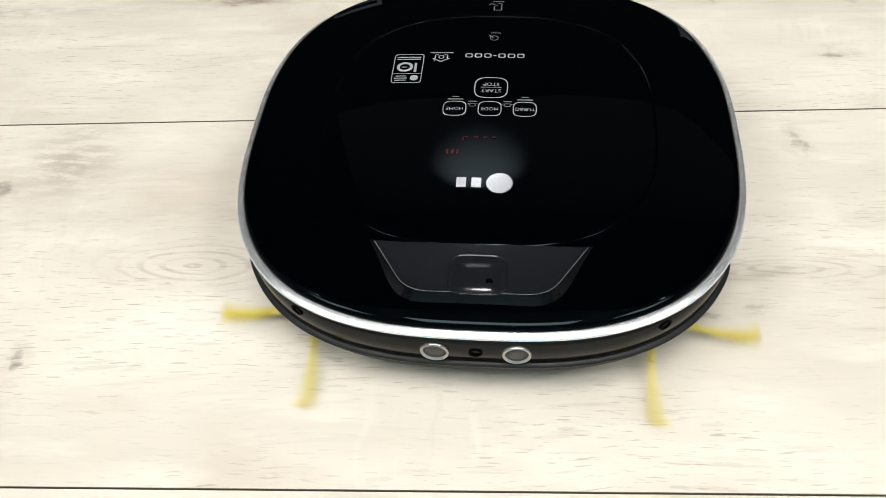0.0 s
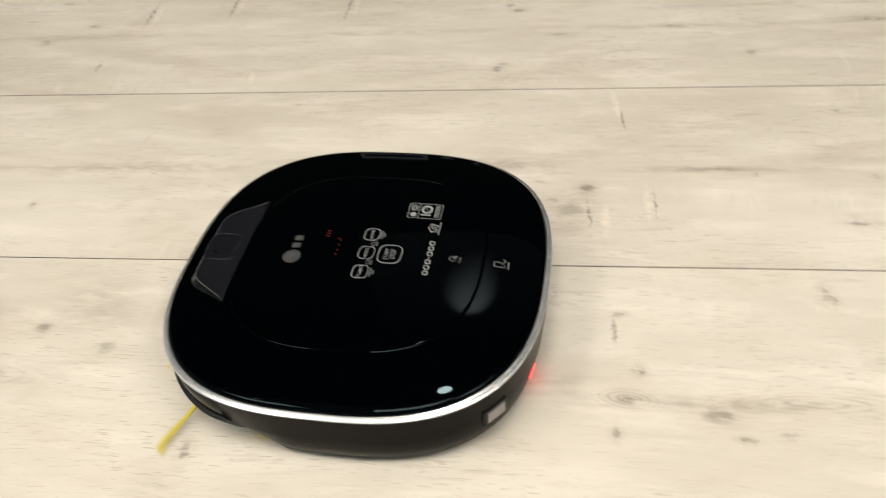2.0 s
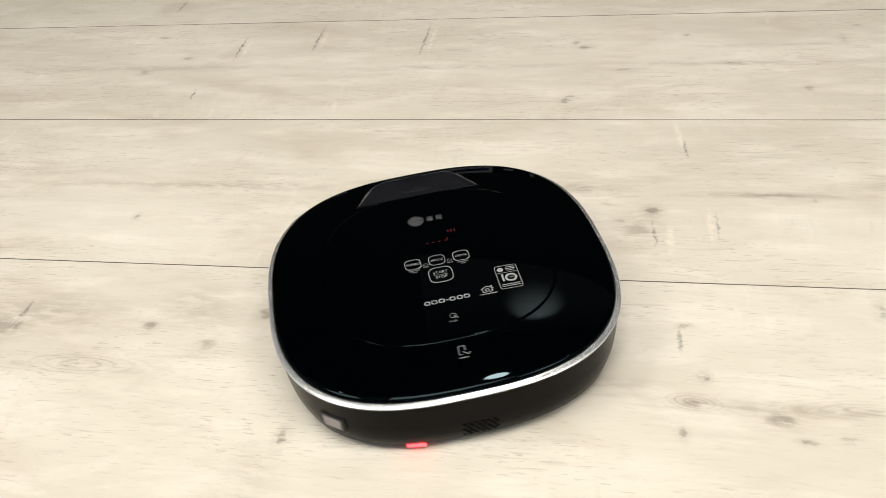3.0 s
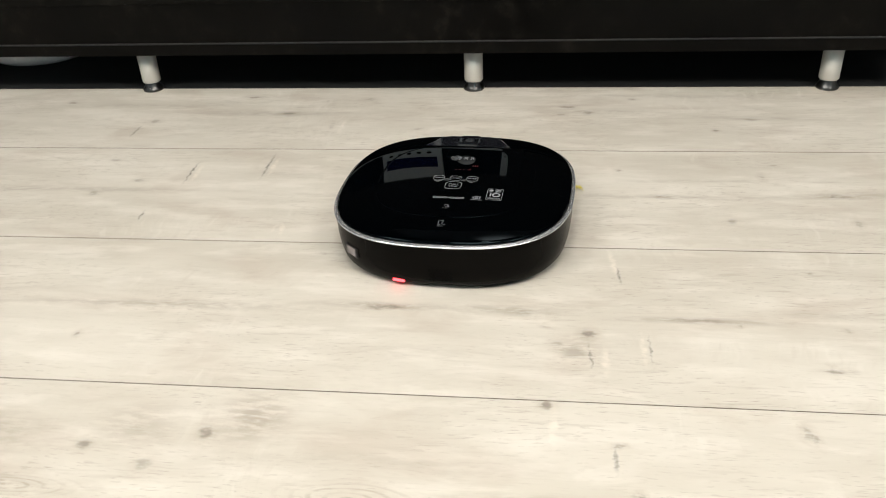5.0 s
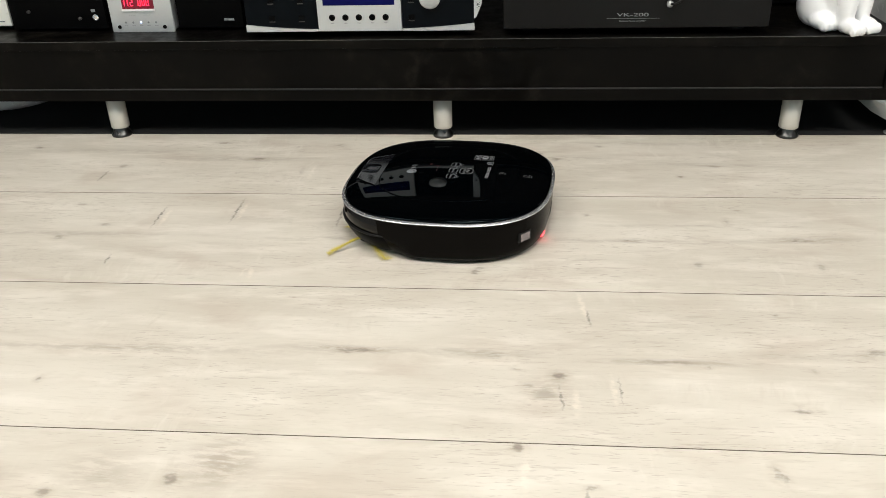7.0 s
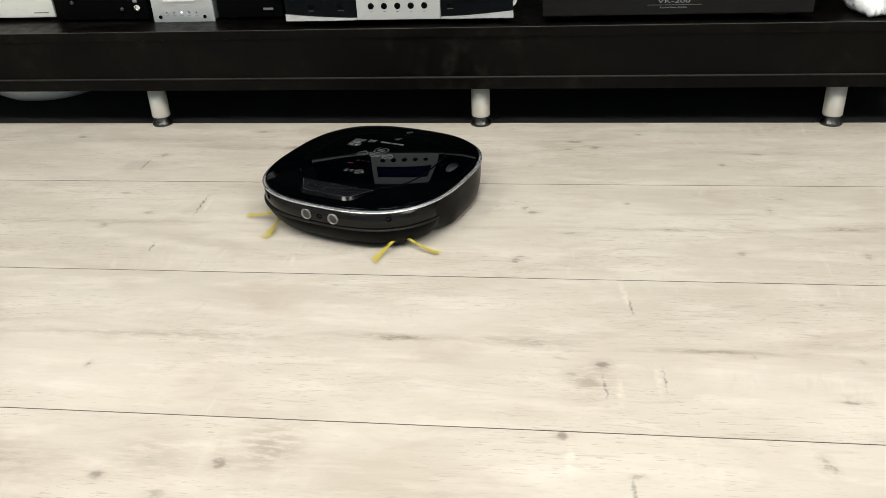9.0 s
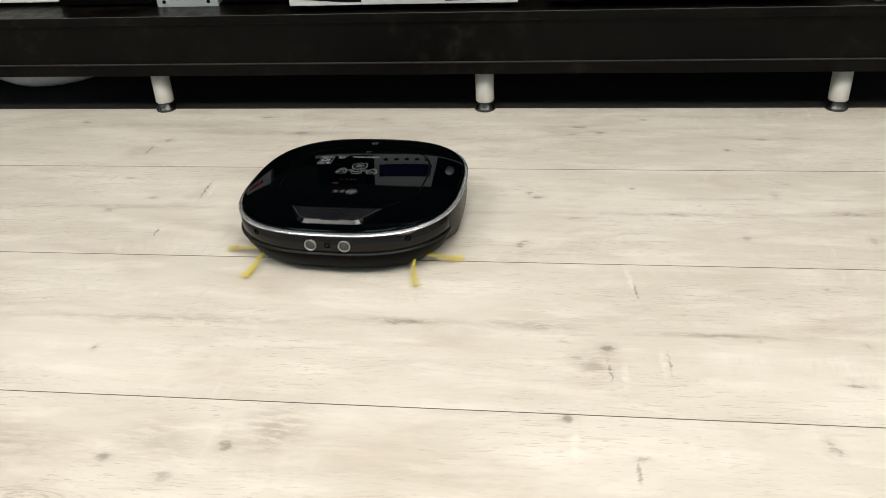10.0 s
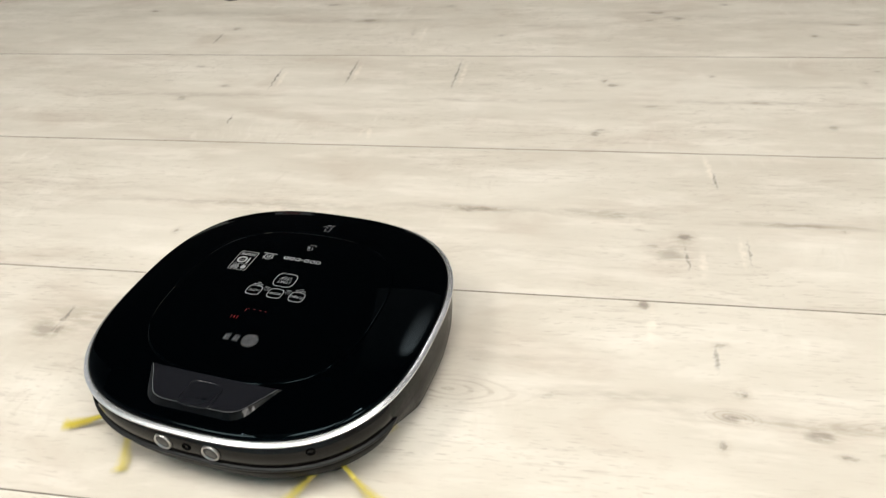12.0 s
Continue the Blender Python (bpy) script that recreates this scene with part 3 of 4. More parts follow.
def power_amplifier():
    t = thing("power_amplifier", pose(0.168, 1.2555, TOP), "large black power amplifier with small silver lettering", "amplifier")
    w, h, d = 0.252, 0.19, 0.40
    z0 = 0.0145
    part("body", boxed(-w + 0.004, w - 0.004, 0.012, d, z0, h, bevel=0.003), ANODISED, t)
    part("front_panel", boxed(-w, w, 0.0, 0.012, z0, h, bevel=0.004, segments=3), ANODISED, t, "thick satin black front panel")
    for x in (-0.20, 0.20):
        for y in (0.06, 0.34):
            part("foot", lathe(bmesh.new(), [(0.020, 0.0), (0.021, 0.002), (0.021, z0)], (x, y, 0), 20), RUBBER, t)
    part("lettering", placed(text_mesh("VK-200", 0.0066), pose(-0.0045, -0.0006, 0.0405) @ UPRIGHT @ Matrix.Diagonal((2.05, 1, 1, 1))), PRINT, t, "silver model lettering")
    part("rule", boxed(-0.053, 0.047, -0.0006, 0.001, 0.0335, 0.0341), PRINT_DIM, t)
    part("lettering", placed(text_mesh("Balanced Power Amplifier", 0.0030), pose(-0.0045, -0.0006, 0.0290) @ UPRIGHT @ Matrix.Diagonal((1.1, 1, 1, 1))), PRINT, t, "small grey lettering")
    part("switch", boxed(-0.012, 0.016, -0.002, 0.002, 0.076, 0.098, bevel=0.0015), RUBBER, t, "black rocker switch")
    jack = part("plug", lathe(bmesh.new(), [(0.0045, 0.001), (0.005, -0.006), (0.0065, -0.010), (0.003, -0.014)], (0.062, 0, 0.062), 16, "y"), GREY, t, "small metal plug", True)
    bm = bmesh.new()
    tube(bm, [(0.062, -0.010, 0.062), (0.068, -0.020, 0.064), (0.078, -0.018, 0.068), (0.086, -0.012, 0.080), (0.088, -0.004, 0.098)], 0.0022)
    part("cable", bm, RUBBER, jack, "thin black cable", True)
    return t


def tube(bm, points, r, n=10):
    """A round bar along points."""
    pts = [Vector(p) for p in points]
    rings = []
    for i, p in enumerate(pts):
        ahead = (pts[min(i + 1, len(pts) - 1)] - pts[max(i - 1, 0)]).normalized()
        side = ahead.orthogonal().normalized()
        other = ahead.cross(side)
        if rings:
            ref = (rings[-1][0].co - pts[i - 1]).normalized()
            side = (ref - ahead * ref.dot(ahead)).normalized()
            other = ahead.cross(side)
        rings.append([bm.verts.new(p + r * (math.cos(a) * side + math.sin(a) * other)) for a in (2 * math.pi * k / n for k in range(n))])
    for a, b in zip(rings, rings[1:]):
        for k in range(n):
            bm.faces.new((a[k], a[(k + 1) % n], b[(k + 1) % n], b[k]))
    bm.faces.new(rings[0][::-1])
    bm.faces.new(rings[-1])
    return bm


def black_box(name, x, y, w, h, d, label, bits):
    """A dark rack unit; bits are (kind, x, z) on its front."""
    t = thing(name, pose(x, y, TOP), label, "audio device")
    part("body", boxed(-w, w, 0.006, d, 0.006, h, bevel=0.002), BLACK, t)
    part("front_panel", boxed(-w, w, 0.0, 0.006, 0.006, h, bevel=0.0015), BLACK, t)
    for fx in (-w + 0.02, w - 0.02):
        for fy in (0.03, d - 0.03):
            part("foot", lathe(bmesh.new(), [(0.009, 0.0), (0.010, 0.001), (0.010, 0.0062)], (fx, fy, 0), 16), RUBBER, t)
    for kind, bx, bz in bits:
        if kind == "ring":
            part("socket", lathe(bmesh.new(), [(0.0062, 0.001), (0.0066, -0.003), (0.0050, -0.0035), (0.0040, -0.001)], (bx, 0, bz), 24, "y"), CHROME, t, "chromed headphone socket")
        elif kind == "bar":
            part("caption", boxed(bx - 0.0105, bx + 0.0105, -0.0006, 0.001, bz - 0.0022, bz + 0.0022), PRINT, t)
        elif kind == "dot":
            part("knob", lathe(bmesh.new(), [(0.0035, 0.001), (0.0035, -0.004), (0.002, -0.005)], (bx, 0, bz), 14, "y"), LENS_GREY, t)
        else:
            part("tag", boxed(bx - 0.0045, bx + 0.0045, -0.0008, 0.001, bz - 0.003, bz + 0.003, bevel=0.0008), PRINT, t)
    return t


clock_box()
amplifier()
power_amplifier()
black_box("headphone_amplifier", -1.025, 1.330, 0.105, 0.095, 0.22, "black headphone amplifier with a chrome socket", [("ring", 0.083, 0.030), ("tag", 0.079, 0.044), ("dot", 0.048, 0.028), ("dot", -0.062, 0.043)])
black_box("rack_unit", -0.695, 1.330, 0.070, 0.085, 0.24, "small black rack unit with a white printed name", [("bar", 0.040, 0.023)])
black_box("control_unit", 0.520, 1.50, 0.070, 0.110, 0.18, "black control unit behind the ceramic figure", [])


def white_box():
    t = thing("white_device", pose(-1.255, 1.350, TOP), "white lacquered audio device with black feet", "audio device")
    part("body", boxed(-0.11, 0.11, 0.0, 0.24, 0.008, 0.12, bevel=0.003), surface("cream_lacquer", (0.70, 0.69, 0.63), 0.3, vary=0.03), t)
    part("caption", boxed(0.062, 0.096, -0.0006, 0.001, 0.0175, 0.0195), PRINT_DIM, t)
    for x in (-0.09, 0.09):
        for y in (0.03, 0.21):
            part("foot", lathe(bmesh.new(), [(0.010, 0.0), (0.011, 0.001), (0.011, 0.0082)], (x, y, 0), 16), RUBBER, t)


white_box()


def figure():
    """A seated ceramic animal; one plain mesh of merged round forms."""
    bm = bmesh.new()

    def ball(x, y, z, a, b, c, turn=0.0):
        bmesh.ops.create_icosphere(bm, subdivisions=3, radius=1.0, matrix=pose(x, y, z, 0, 0, turn) @ Matrix.Diagonal((a, b, c, 1)))

    ball(0.0, 0.055, 0.085, 0.055, 0.060, 0.085)
    ball(0.0, 0.030, 0.160, 0.045, 0.042, 0.060)
    ball(0.0, 0.010, 0.225, 0.042, 0.045, 0.042)
    for s in (-1, 1):
        # haunch, foreleg, paw and toes
        ball(s * 0.036, 0.066, 0.042, 0.025, 0.040, 0.042)
        ball(s * 0.038, 0.036, 0.019, 0.024, 0.027, 0.019)
        for k in (-1, 0, 1):
            ball(s * 0.038 + k * 0.012, 0.015, 0.012, 0.0085, 0.011, 0.0118)
        ball(s * 0.018, 0.000, 0.070, 0.018, 0.020, 0.072)
        ball(s * 0.018, -0.018, 0.015, 0.018, 0.022, 0.015)
        for k in (-1, 0, 1):
            ball(s * 0.018 + k * 0.010, -0.036, 0.011, 0.0072, 0.009, 0.0108)
        ball(s * 0.030, 0.012, 0.265, 0.012, 0.008, 0.022)
    ob = put_mesh("figurine", bm, PLASTER, smooth=True)
    mod = ob.modifiers.new("merge", "REMESH")
    mod.mode, mod.voxel_size, mod.use_smooth_shade = "VOXEL", 0.0028, True
    ob.matrix_basis = pose(0.578, 1.277, TOP, 0, 0, 25)
    return tagged(ob, "white glazed ceramic animal figurine seated on the bench", "figurine")


figure()


def speaker_stand():
    t = thing("speaker_stand", pose(0.825, 1.30, 0), "white lacquered speaker stand on a pale clipped plinth", "speaker stand")
    part("column", boxed(-0.115, 0.115, 0.0, 0.30, 0.060, 0.38, bevel=0.006, segments=3), WHITE, t)
    bm = bmesh.new()
    outline = [(-0.146, 0.055), (-0.130, -0.026), (-0.105, -0.040), (0.105, -0.040), (0.130, -0.026), (0.146, 0.055), (0.146, 0.25), (0.115, 0.32), (-0.115, 0.32), (-0.146, 0.25)]
    a = [bm.verts.new((x, y, 0.030)) for x, y in outline]
    b = [bm.verts.new((x, y, 0.0595)) for x, y in outline]
    bm.faces.new(a[::-1])
    bm.faces.new(b)
    for i in range(len(a)):
        j = (i + 1) % len(a)
        bm.faces.new((a[i], a[j], b[j], b[i]))
    bmesh.ops.recalc_face_normals(bm, faces=bm.faces)
    bmesh.ops.bevel(bm, geom=list(bm.edges), offset=0.002, segments=2, affect="EDGES")
    part("plinth", bm, WHITE, t, "pale grey plinth with clipped corners")
    for x in (-0.115, 0.115):
        for y in (-0.002, 0.28):
            part("foot", lathe(bmesh.new(), [(0.016, 0.0), (0.017, 0.004), (0.012, 0.007), (0.008, 0.012), (0.008, 0.030)], (x, y, 0), 20), GREY, t, smooth=True)


speaker_stand()


def floor_bowl():
    """A white round shell standing on a small foot under the bench."""
    bm = lathe(bmesh.new(), [(0.085, 0.0), (0.100, 0.002), (0.125, 0.010), (0.148, 0.026), (0.161, 0.052), (0.166, 0.078), (0.163, 0.078), (0.150, 0.055), (0.080, 0.020), (0.010, 0.014)], n=56)
    ob = put_mesh("bowl", bm, WHITE, smooth=True)
    ob.matrix_basis = pose(-1.30, 1.535, 0.0021)
    return tagged(ob, "white glossy round bowl under the bench", "bowl")


floor_bowl()

# ---- the robot ----
A, B, N = 0.1701, 0.1701, 2.75  # half width, half length, squareness of the plan


def plan(u, k=1.0, a=A, b=B, n=N):
    c, s = math.cos(u), math.sin(u)
    r = (abs(c) ** n + abs(s) ** n) ** (-1 / n)
    return k * a * r * c, k * b * r * s


def rho(x, y):
    return ((abs(x) / A) ** N + (abs(y) / B) ** N) ** (1 / N)


def dome(x, y):
    """Height of the top cover."""
    r = min(rho(x, y), 1.0)
    return 0.0877 - 0.0060 * r * r - 0.0030 * r ** 4 - 0.0030 * r ** 9


def loft(bm, levels, n=120, cap=True, start=0.0, end=2 * math.pi, taper=0.0, tuck=0.0):
    """Skins rings of the plan: (scale, height) or (scale, height function). An open skin can sink inwards over the taper at its ends;
    tuck draws the lower front inwards."""
    closed = end - start > 6.28
    us = [start + (end - start) * i / (n if closed else n - 1) for i in range(n)]
    rings = []
    for k, z in levels:
        ring = []
        for u in us:
            sink = (1 - min(1.0, min(u - start, end - u) / taper)) ** 2 * 0.03 if taper else 0.0
            if tuck:
                sink += tuck * max(0.0, min(1.0, (math.sin(u) - 0.2) / 0.25)) * max(0.0, 1 - z / 0.041)
            x, y = plan(u, k - sink)
            ring.append(bm.verts.new((x, y, z if not callable(z) else z(x, y))))
        rings.append(ring)
    m = n if closed else n - 1
    for a, b in zip(rings, rings[1:]):
        for i in range(m):
            bm.faces.new((a[i], a[(i + 1) % n], b[(i + 1) % n], b[i]))
    if cap and closed:
        bm.faces.new(rings[0][::-1])
        bm.faces.new(rings[-1])
    return bm


def drape(bm, lift):
    for v in bm.verts:
        v.co.z = dome(v.co.x, v.co.y) + lift
    return bm


def outline(bm, cx, cy, w, h, line=0.0007, n=4.0, count=44):
    """A rounded frame drawn with a line."""
    inner, outer = [], []
    for i in range(count):
        u = 2 * math.pi * i / count
        x, y = plan(u, 1.0, 1.0, 1.0, n)
        inner.append(bm.verts.new((cx + x * (w / 2 - line), cy + y * (h / 2 - line), 0)))
        outer.append(bm.verts.new((cx + x * w / 2, cy + y * h / 2, 0)))
    for i in range(count):
        j = (i + 1) % count
        bm.faces.new((outer[i], outer[j], inner[j], inner[i]))
    return bm


def stroke(bm, x0, y0, x1, y1, w=0.0006):
    d = Vector((x1 - x0, y1 - y0)).normalized()
    s = Vector((-d.y, d.x)) * w / 2
    bm.faces.new([bm.verts.new((x, y, 0)) for x, y in ((x0 - s.x, y0 - s.y), (x1 - s.x, y1 - s.y), (x1 + s.x, y1 + s.y), (x0 + s.x, y0 + s.y))])
    return bm


def disc(bm, cx, cy, r, n=32, sy=1.0):
    bm.faces.new([bm.verts.new((cx + r * math.cos(2 * math.pi * i / n), cy + sy * r * math.sin(2 * math.pi * i / n), 0)) for i in range(n)])
    return bm


def print_on(name, bm, material, parent, label=""):
    return part(name, drape(bm, LID_LIFT + 0.0004), material, parent, label)


LID_LIFT = 0.0001
LID = 0.665


def robot():
    t = thing("robot_vacuum", pose(0, 0, 0), "glossy black square robot vacuum with a silver rim", "robot vacuum")
    # side shell
    shell = part("shell", loft(bmesh.new(), [(0.86, 0.0050), (0.942, 0.0058), (0.966, 0.0120), (0.984, 0.025), (0.994, 0.041), (0.999, 0.0672), (1.002, 0.0701), (0.97, 0.0703)], tuck=0.10), SHELL, t, "dark brownish gloss plastic side", True)
    part("rim", loft(bmesh.new(), [(0.960, 0.0698), (1.0060, 0.0699), (1.0098, 0.0702), (1.0113, 0.0708), (1.0100, 0.0715), (1.0060, 0.0719), (0.9850, 0.0730), (0.9790, 0.0730), (0.960, 0.0728)]), RIM, t, "bright satin silver rim band", True)
    # top cover with a shadow gap above the rim
    levels = [(0.955, 0.0729), (0.9815, 0.0729), (0.9835, 0.0736), (0.9825, 0.0748), (0.9780, 0.0760)]
    levels += [(k, dome) for k in (0.968, 0.958, 0.946, 0.92, 0.88, 0.84, 0.80, 0.76, 0.72, 0.69, LID + 0.006, LID + 0.0030)]
    levels += [(LID + 0.0027, lambda x, y: dome(x, y) - 0.0001), (LID + 0.0025, lambda x, y: dome(x, y) - 0.0010), (LID - 0.02, lambda x, y: dome(x, y) - 0.002)]
    part("top_cover", loft(bmesh.new(), levels, n=144), PIANO, t, "piano black domed cover", True)
    levels = [(LID + 0.0011, lambda x, y: dome(x, y) - 0.0010), (LID + 0.0010, lambda x, y: dome(x, y)), (LID + 0.0006, lambda x, y: dome(x, y) + LID_LIFT)]
    levels += [(k, lambda x, y: dome(x, y) + LID_LIFT) for k in (LID - 0.012, 0.62, 0.57, 0.5, 0.42, 0.34, 0.26, 0.18, 0.1, 0.03)]
    lid = part("lid", loft(bmesh.new(), levels, n=144), PIANO, t, "piano black dust bin lid", True)

    # flat panel with the upward camera
    def slab(top, foot):
        bm = bmesh.new()
        up = [bm.verts.new(v) for v in top]
        down = [bm.verts.new(v) for v in foot]
        bm.faces.new(up)
        for i in range(len(up)):
            j = (i + 1) % len(up)
            bm.faces.new((up[j], up[i], down[i], down[j]))
        bmesh.ops.recalc_face_normals(bm, faces=bm.faces)
        return bm

    PZ = 0.0844
    half = [(0.0665, 0.1118), (0.0525, 0.1335), (0.0500, 0.1375), (0.0468, 0.1420), (0.0425, 0.1455), (0.0370, 0.1478), (0.0310, 0.1487)]
    corners = [(-half[0][0], half[0][1])] + half + [(-x, y) for x, y in half[:0:-1]]
    foot = [(x * 1.085, 0.1130 + (y - 0.1130) * 1.13 - (0.004 if y < 0.12 else 0.0), dome(x * 1.085, 0.1130 + (y - 0.1130) * 1.13) - 0.0006) for x, y in corners]
    pad = part("camera_panel", slab([(x, y, PZ) for x, y in corners], foot), SATIN, t, "raised black panel with sloped edges")
    inner = [(x * 0.985, 0.1135 + (y - 0.1135) * 0.985) for x, y in corners]
    part("panel_face", slab([(x, y, PZ + 0.0003) for x, y in inner], [(x, y, PZ - 0.0002) for x, y in inner]), PAD, pad, "smoked grey flat panel face")
    bm = bmesh.new()
    for a, b in zip(inner[1:], inner[2:] + inner[:1]):
        stroke(bm, *a, *b, w=0.00035)
    for v in bm.verts:
        v.co.z = PZ + 0.0005
    part("panel_line", bm, PRINT_DIM, pad)
    bm = bmesh.new()
    rings = []
    for k, z in ((1.0, PZ), (1.0, PZ + 0.0008), (0.98, PZ + 0.0011), (0.95, PZ + 0.0011), (0.93, PZ + 0.0005), (0.90, PZ + 0.0007), (0.3, PZ + 0.0007), (0.05, PZ + 0.0007)):
        ring = []
        for i in range(48):
            x, y = plan(2 * math.pi * i / 48, 1.0, 0.0178 * k, 0.0150 * k, 5.0)
            ring.append(bm.verts.new((x, 0.1350 + y, z)))
        rings.append(ring)
    for a, b in zip(rings, rings[1:]):
        for i in range(48):
            bm.faces.new((a[i], a[(i + 1) % 48], b[(i + 1) % 48], b[i]))
    bm.faces.new(rings[-1])
    window = part("camera_window", bm, LENS, pad, "rounded black camera window", True)
    part("lens", lathe(bmesh.new(), [(0.0022, PZ + 0.0004), (0.0022, PZ + 0.0010), (0.0016, PZ + 0.0012), (0.0006, PZ + 0.0013)], (-0.007, 0.1400, 0), 24), PIANO, window, smooth=True)

    # front bumper, wrapping round the front corners
    bm = bmesh.new()
    lo, hi = radians(24), radians(156)
    loft(bm, [(0.860, 0.0070), (0.900, 0.0085), (0.948, 0.0175), (0.985, 0.0290), (1.006, 0.0385), (1.004, 0.0410), (0.985, 0.0412)], n=90, cap=False, start=lo, end=hi, taper=radians(9))
    part("bumper", bm, BUMPER, t, "matt charcoal front bumper", True)
    part("bumper_lip", loft(bmesh.new(), [(1.006, 0.0402), (1.0145, 0.0402), (1.0145, 0.0422), (0.99, 0.0424)], n=90, cap=False, start=lo, end=hi, taper=radians(9)), RUBBER, t, "black rubber lip", True)

    part("bumper_face", loft(bmesh.new(), [(0.985, 0.0426), (0.9975, 0.0427), (1.0000, 0.0436), (1.0030, 0.0690), (0.990, 0.0694)], n=90, cap=False, start=lo, end=hi, taper=radians(7)), BRONZE, t, "smoked bronze gloss strip above the bumper lip", True)

    def on_side(u, z, k=1.0):
        """Pose on the side wall: local -y looks outwards."""
        x, y = plan(u, k)
        x1, y1 = plan(u + 0.01, k)
        return pose(x, y, z, 0, 0, math.degrees(math.atan2(y1 - y, x1 - x)))

    def at_x(x, front=True):
        u = min((abs(plan(radians(d / 4), 1.0)[0] - x), d / 4) for d in range(0, 721))[1]
        return radians(u if front else -u)

    for x in (-0.0245, 0.0245):
        m = on_side(at_x(x), 0.0545, 1.001)
        ring = part("sensor_ring", placed(lathe(bmesh.new(), [(0.0070, 0.002), (0.0088, 0.002), (0.0088, -0.0014), (0.0083, -0.0022), (0.0075, -0.0020), (0.0070, -0.0004)], n=36, axis="y"), m), RING, t, "satin metal sensor ring", True)
        part("sensor", placed(lathe(bmesh.new(), [(0.0070, 0.001), (0.0070, -0.0010), (0.003, -0.0016), (0.001, -0.0017)], n=28, axis="y"), m), LENS_GREY, ring, "grey round distance sensor", True)
    for x, z in ((0.0, 0.0550), (-0.112, 0.060), (0.112, 0.060)):
        part("sensor_hole", placed(lathe(bmesh.new(), [(0.0042, 0.001), (0.0042, -0.0010), (0.0030, -0.0012), (0.0024, 0.0004)], n=18, axis="y"), on_side(at_x(x), z, 1.0022)), HOLE, t, "small black sensor hole")
    # rear corner window, speaker holes and tail light
    u = math.atan2(-0.136, -0.123)
    win = part("rear_window", placed(boxed(-0.013, 0.013, -0.0015, 0.003, -0.008, 0.008, bevel=0.0012), on_side(u, 0.0385, 0.9925)), RUBBER, t, "black framed optical window")
    part("prism", placed(boxed(-0.0095, 0.0095, -0.0022, -0.001, -0.0062, 0.0062, bevel=0.0008), on_side(u, 0.0385, 0.9925)), LENS_GREY2, win, "pale mirror-like sensor face")
    bm = bmesh.new()
    for row in range(5):
        for i in range(-2, 4):
            x = i * 0.0056 + (0.0028 if row % 2 else 0)
            m = on_side(at_x(x, False), 0.0165 + row * 0.0042, (0.9725, 0.9785, 0.9840, 0.9865, 0.9890)[row])
            join(bm, placed(lathe(bmesh.new(), [(0.0017, 0.001), (0.0017, -0.0004), (0.001, -0.0005)], n=8, axis="y"), m))
    part("speaker_grille", bm, HOLE, t, "field of small black speaker holes")
    part("tail_light", placed(boxed(-0.0085, 0.0085, -0.0015, 0.004, -0.0026, 0.0026, bevel=0.001), on_side(at_x(-0.058, False), 0.0100, 0.9585)), RED, t, "glowing red tail light")
    for x in (-0.105, 0.105):
        part("wheel", lathe(bmesh.new(), [(0.028, -0.010), (0.030, -0.008), (0.030, 0.008), (0.028, 0.010)], (x, -0.01, 0.030), 28, "x"), RUBBER, t)
    part("caster", lathe(bmesh.new(), [(0.009, -0.006), (0.010, -0.004), (0.010, 0.004), (0.009, 0.006)], (0, 0.11, 0.010), 20, "x"), RUBBER, t)

    # printed marks on the lid
    bm = outline(bmesh.new(), 0, -0.0275, 0.0240, 0.0222, 0.0008, 3.4)
    join(bm, placed(text_mesh("START", 0.0034), pose(0, -0.0243, 0)))
    join(bm, placed(text_mesh("STOP", 0.0034), pose(0, -0.0312, 0)))
    stroke(bm, -0.0075, -0.0278, 0.0075, -0.0278, 0.0004)
    print_on("start_button", bm, PRINT, lid, "white outlined start and stop key")
    for x, word in ((-0.0243, "TURBO"), (0.0, "MODE"), (0.0245, "HOME")):
        bm = outline(bmesh.new(), x, -0.0055, 0.0166, 0.0150, 0.0007, 3.4)
        join(bm, placed(text_mesh(word, 0.0030), pose(x, -0.0055, 0)))
        print_on("mode_button", bm, PRINT, lid, "white outlined key")
    for x in (-0.0243, 0.0245):
        bm = stroke(bmesh.new(), x - 0.0055, -0.0150, x + 0.0055, -0.0150, 0.0011)
        stroke(bm, x - 0.0025, -0.0175, x + 0.0025, -0.0175, 0.0009)
        print_on("caption", bm, PRINT_DIM, lid)
    for x in (-0.0122, 0.0122):
        bm = outline(bmesh.new(), x, -0.0092, 0.0050, 0.0034, 0.0005, 3.0, 20)
        stroke(bm, x - 0.0030, -0.0128, x + 0.0030, -0.0128, 0.0009)
        stroke(bm, x - 0.0046, -0.0095, x - 0.0026, -0.0105, 0.0004)
        stroke(bm, x + 0.0046, -0.0095, x + 0.0026, -0.0105, 0.0004)
        print_on("caption", bm, PRINT_DIM, lid)
    # product name as plain block shapes
    bm = bmesh.new()
    for x in (-0.0200, -0.0132, -0.0062, 0.0042, 0.0112, 0.0180):
        outline(bm, x, -0.0635, 0.0056, 0.0050, 0.0010, 4.0, 24)
    stroke(bm, -0.0022, -0.0636, 0.0004, -0.0636, 0.0009)
    print_on("name_print", bm, PRINT, lid, "white block name print")
    # ten year label
    bm = outline(bmesh.new(), 0.0622, -0.0485, 0.0222, 0.0325, 0.0006, 16.0, 64)
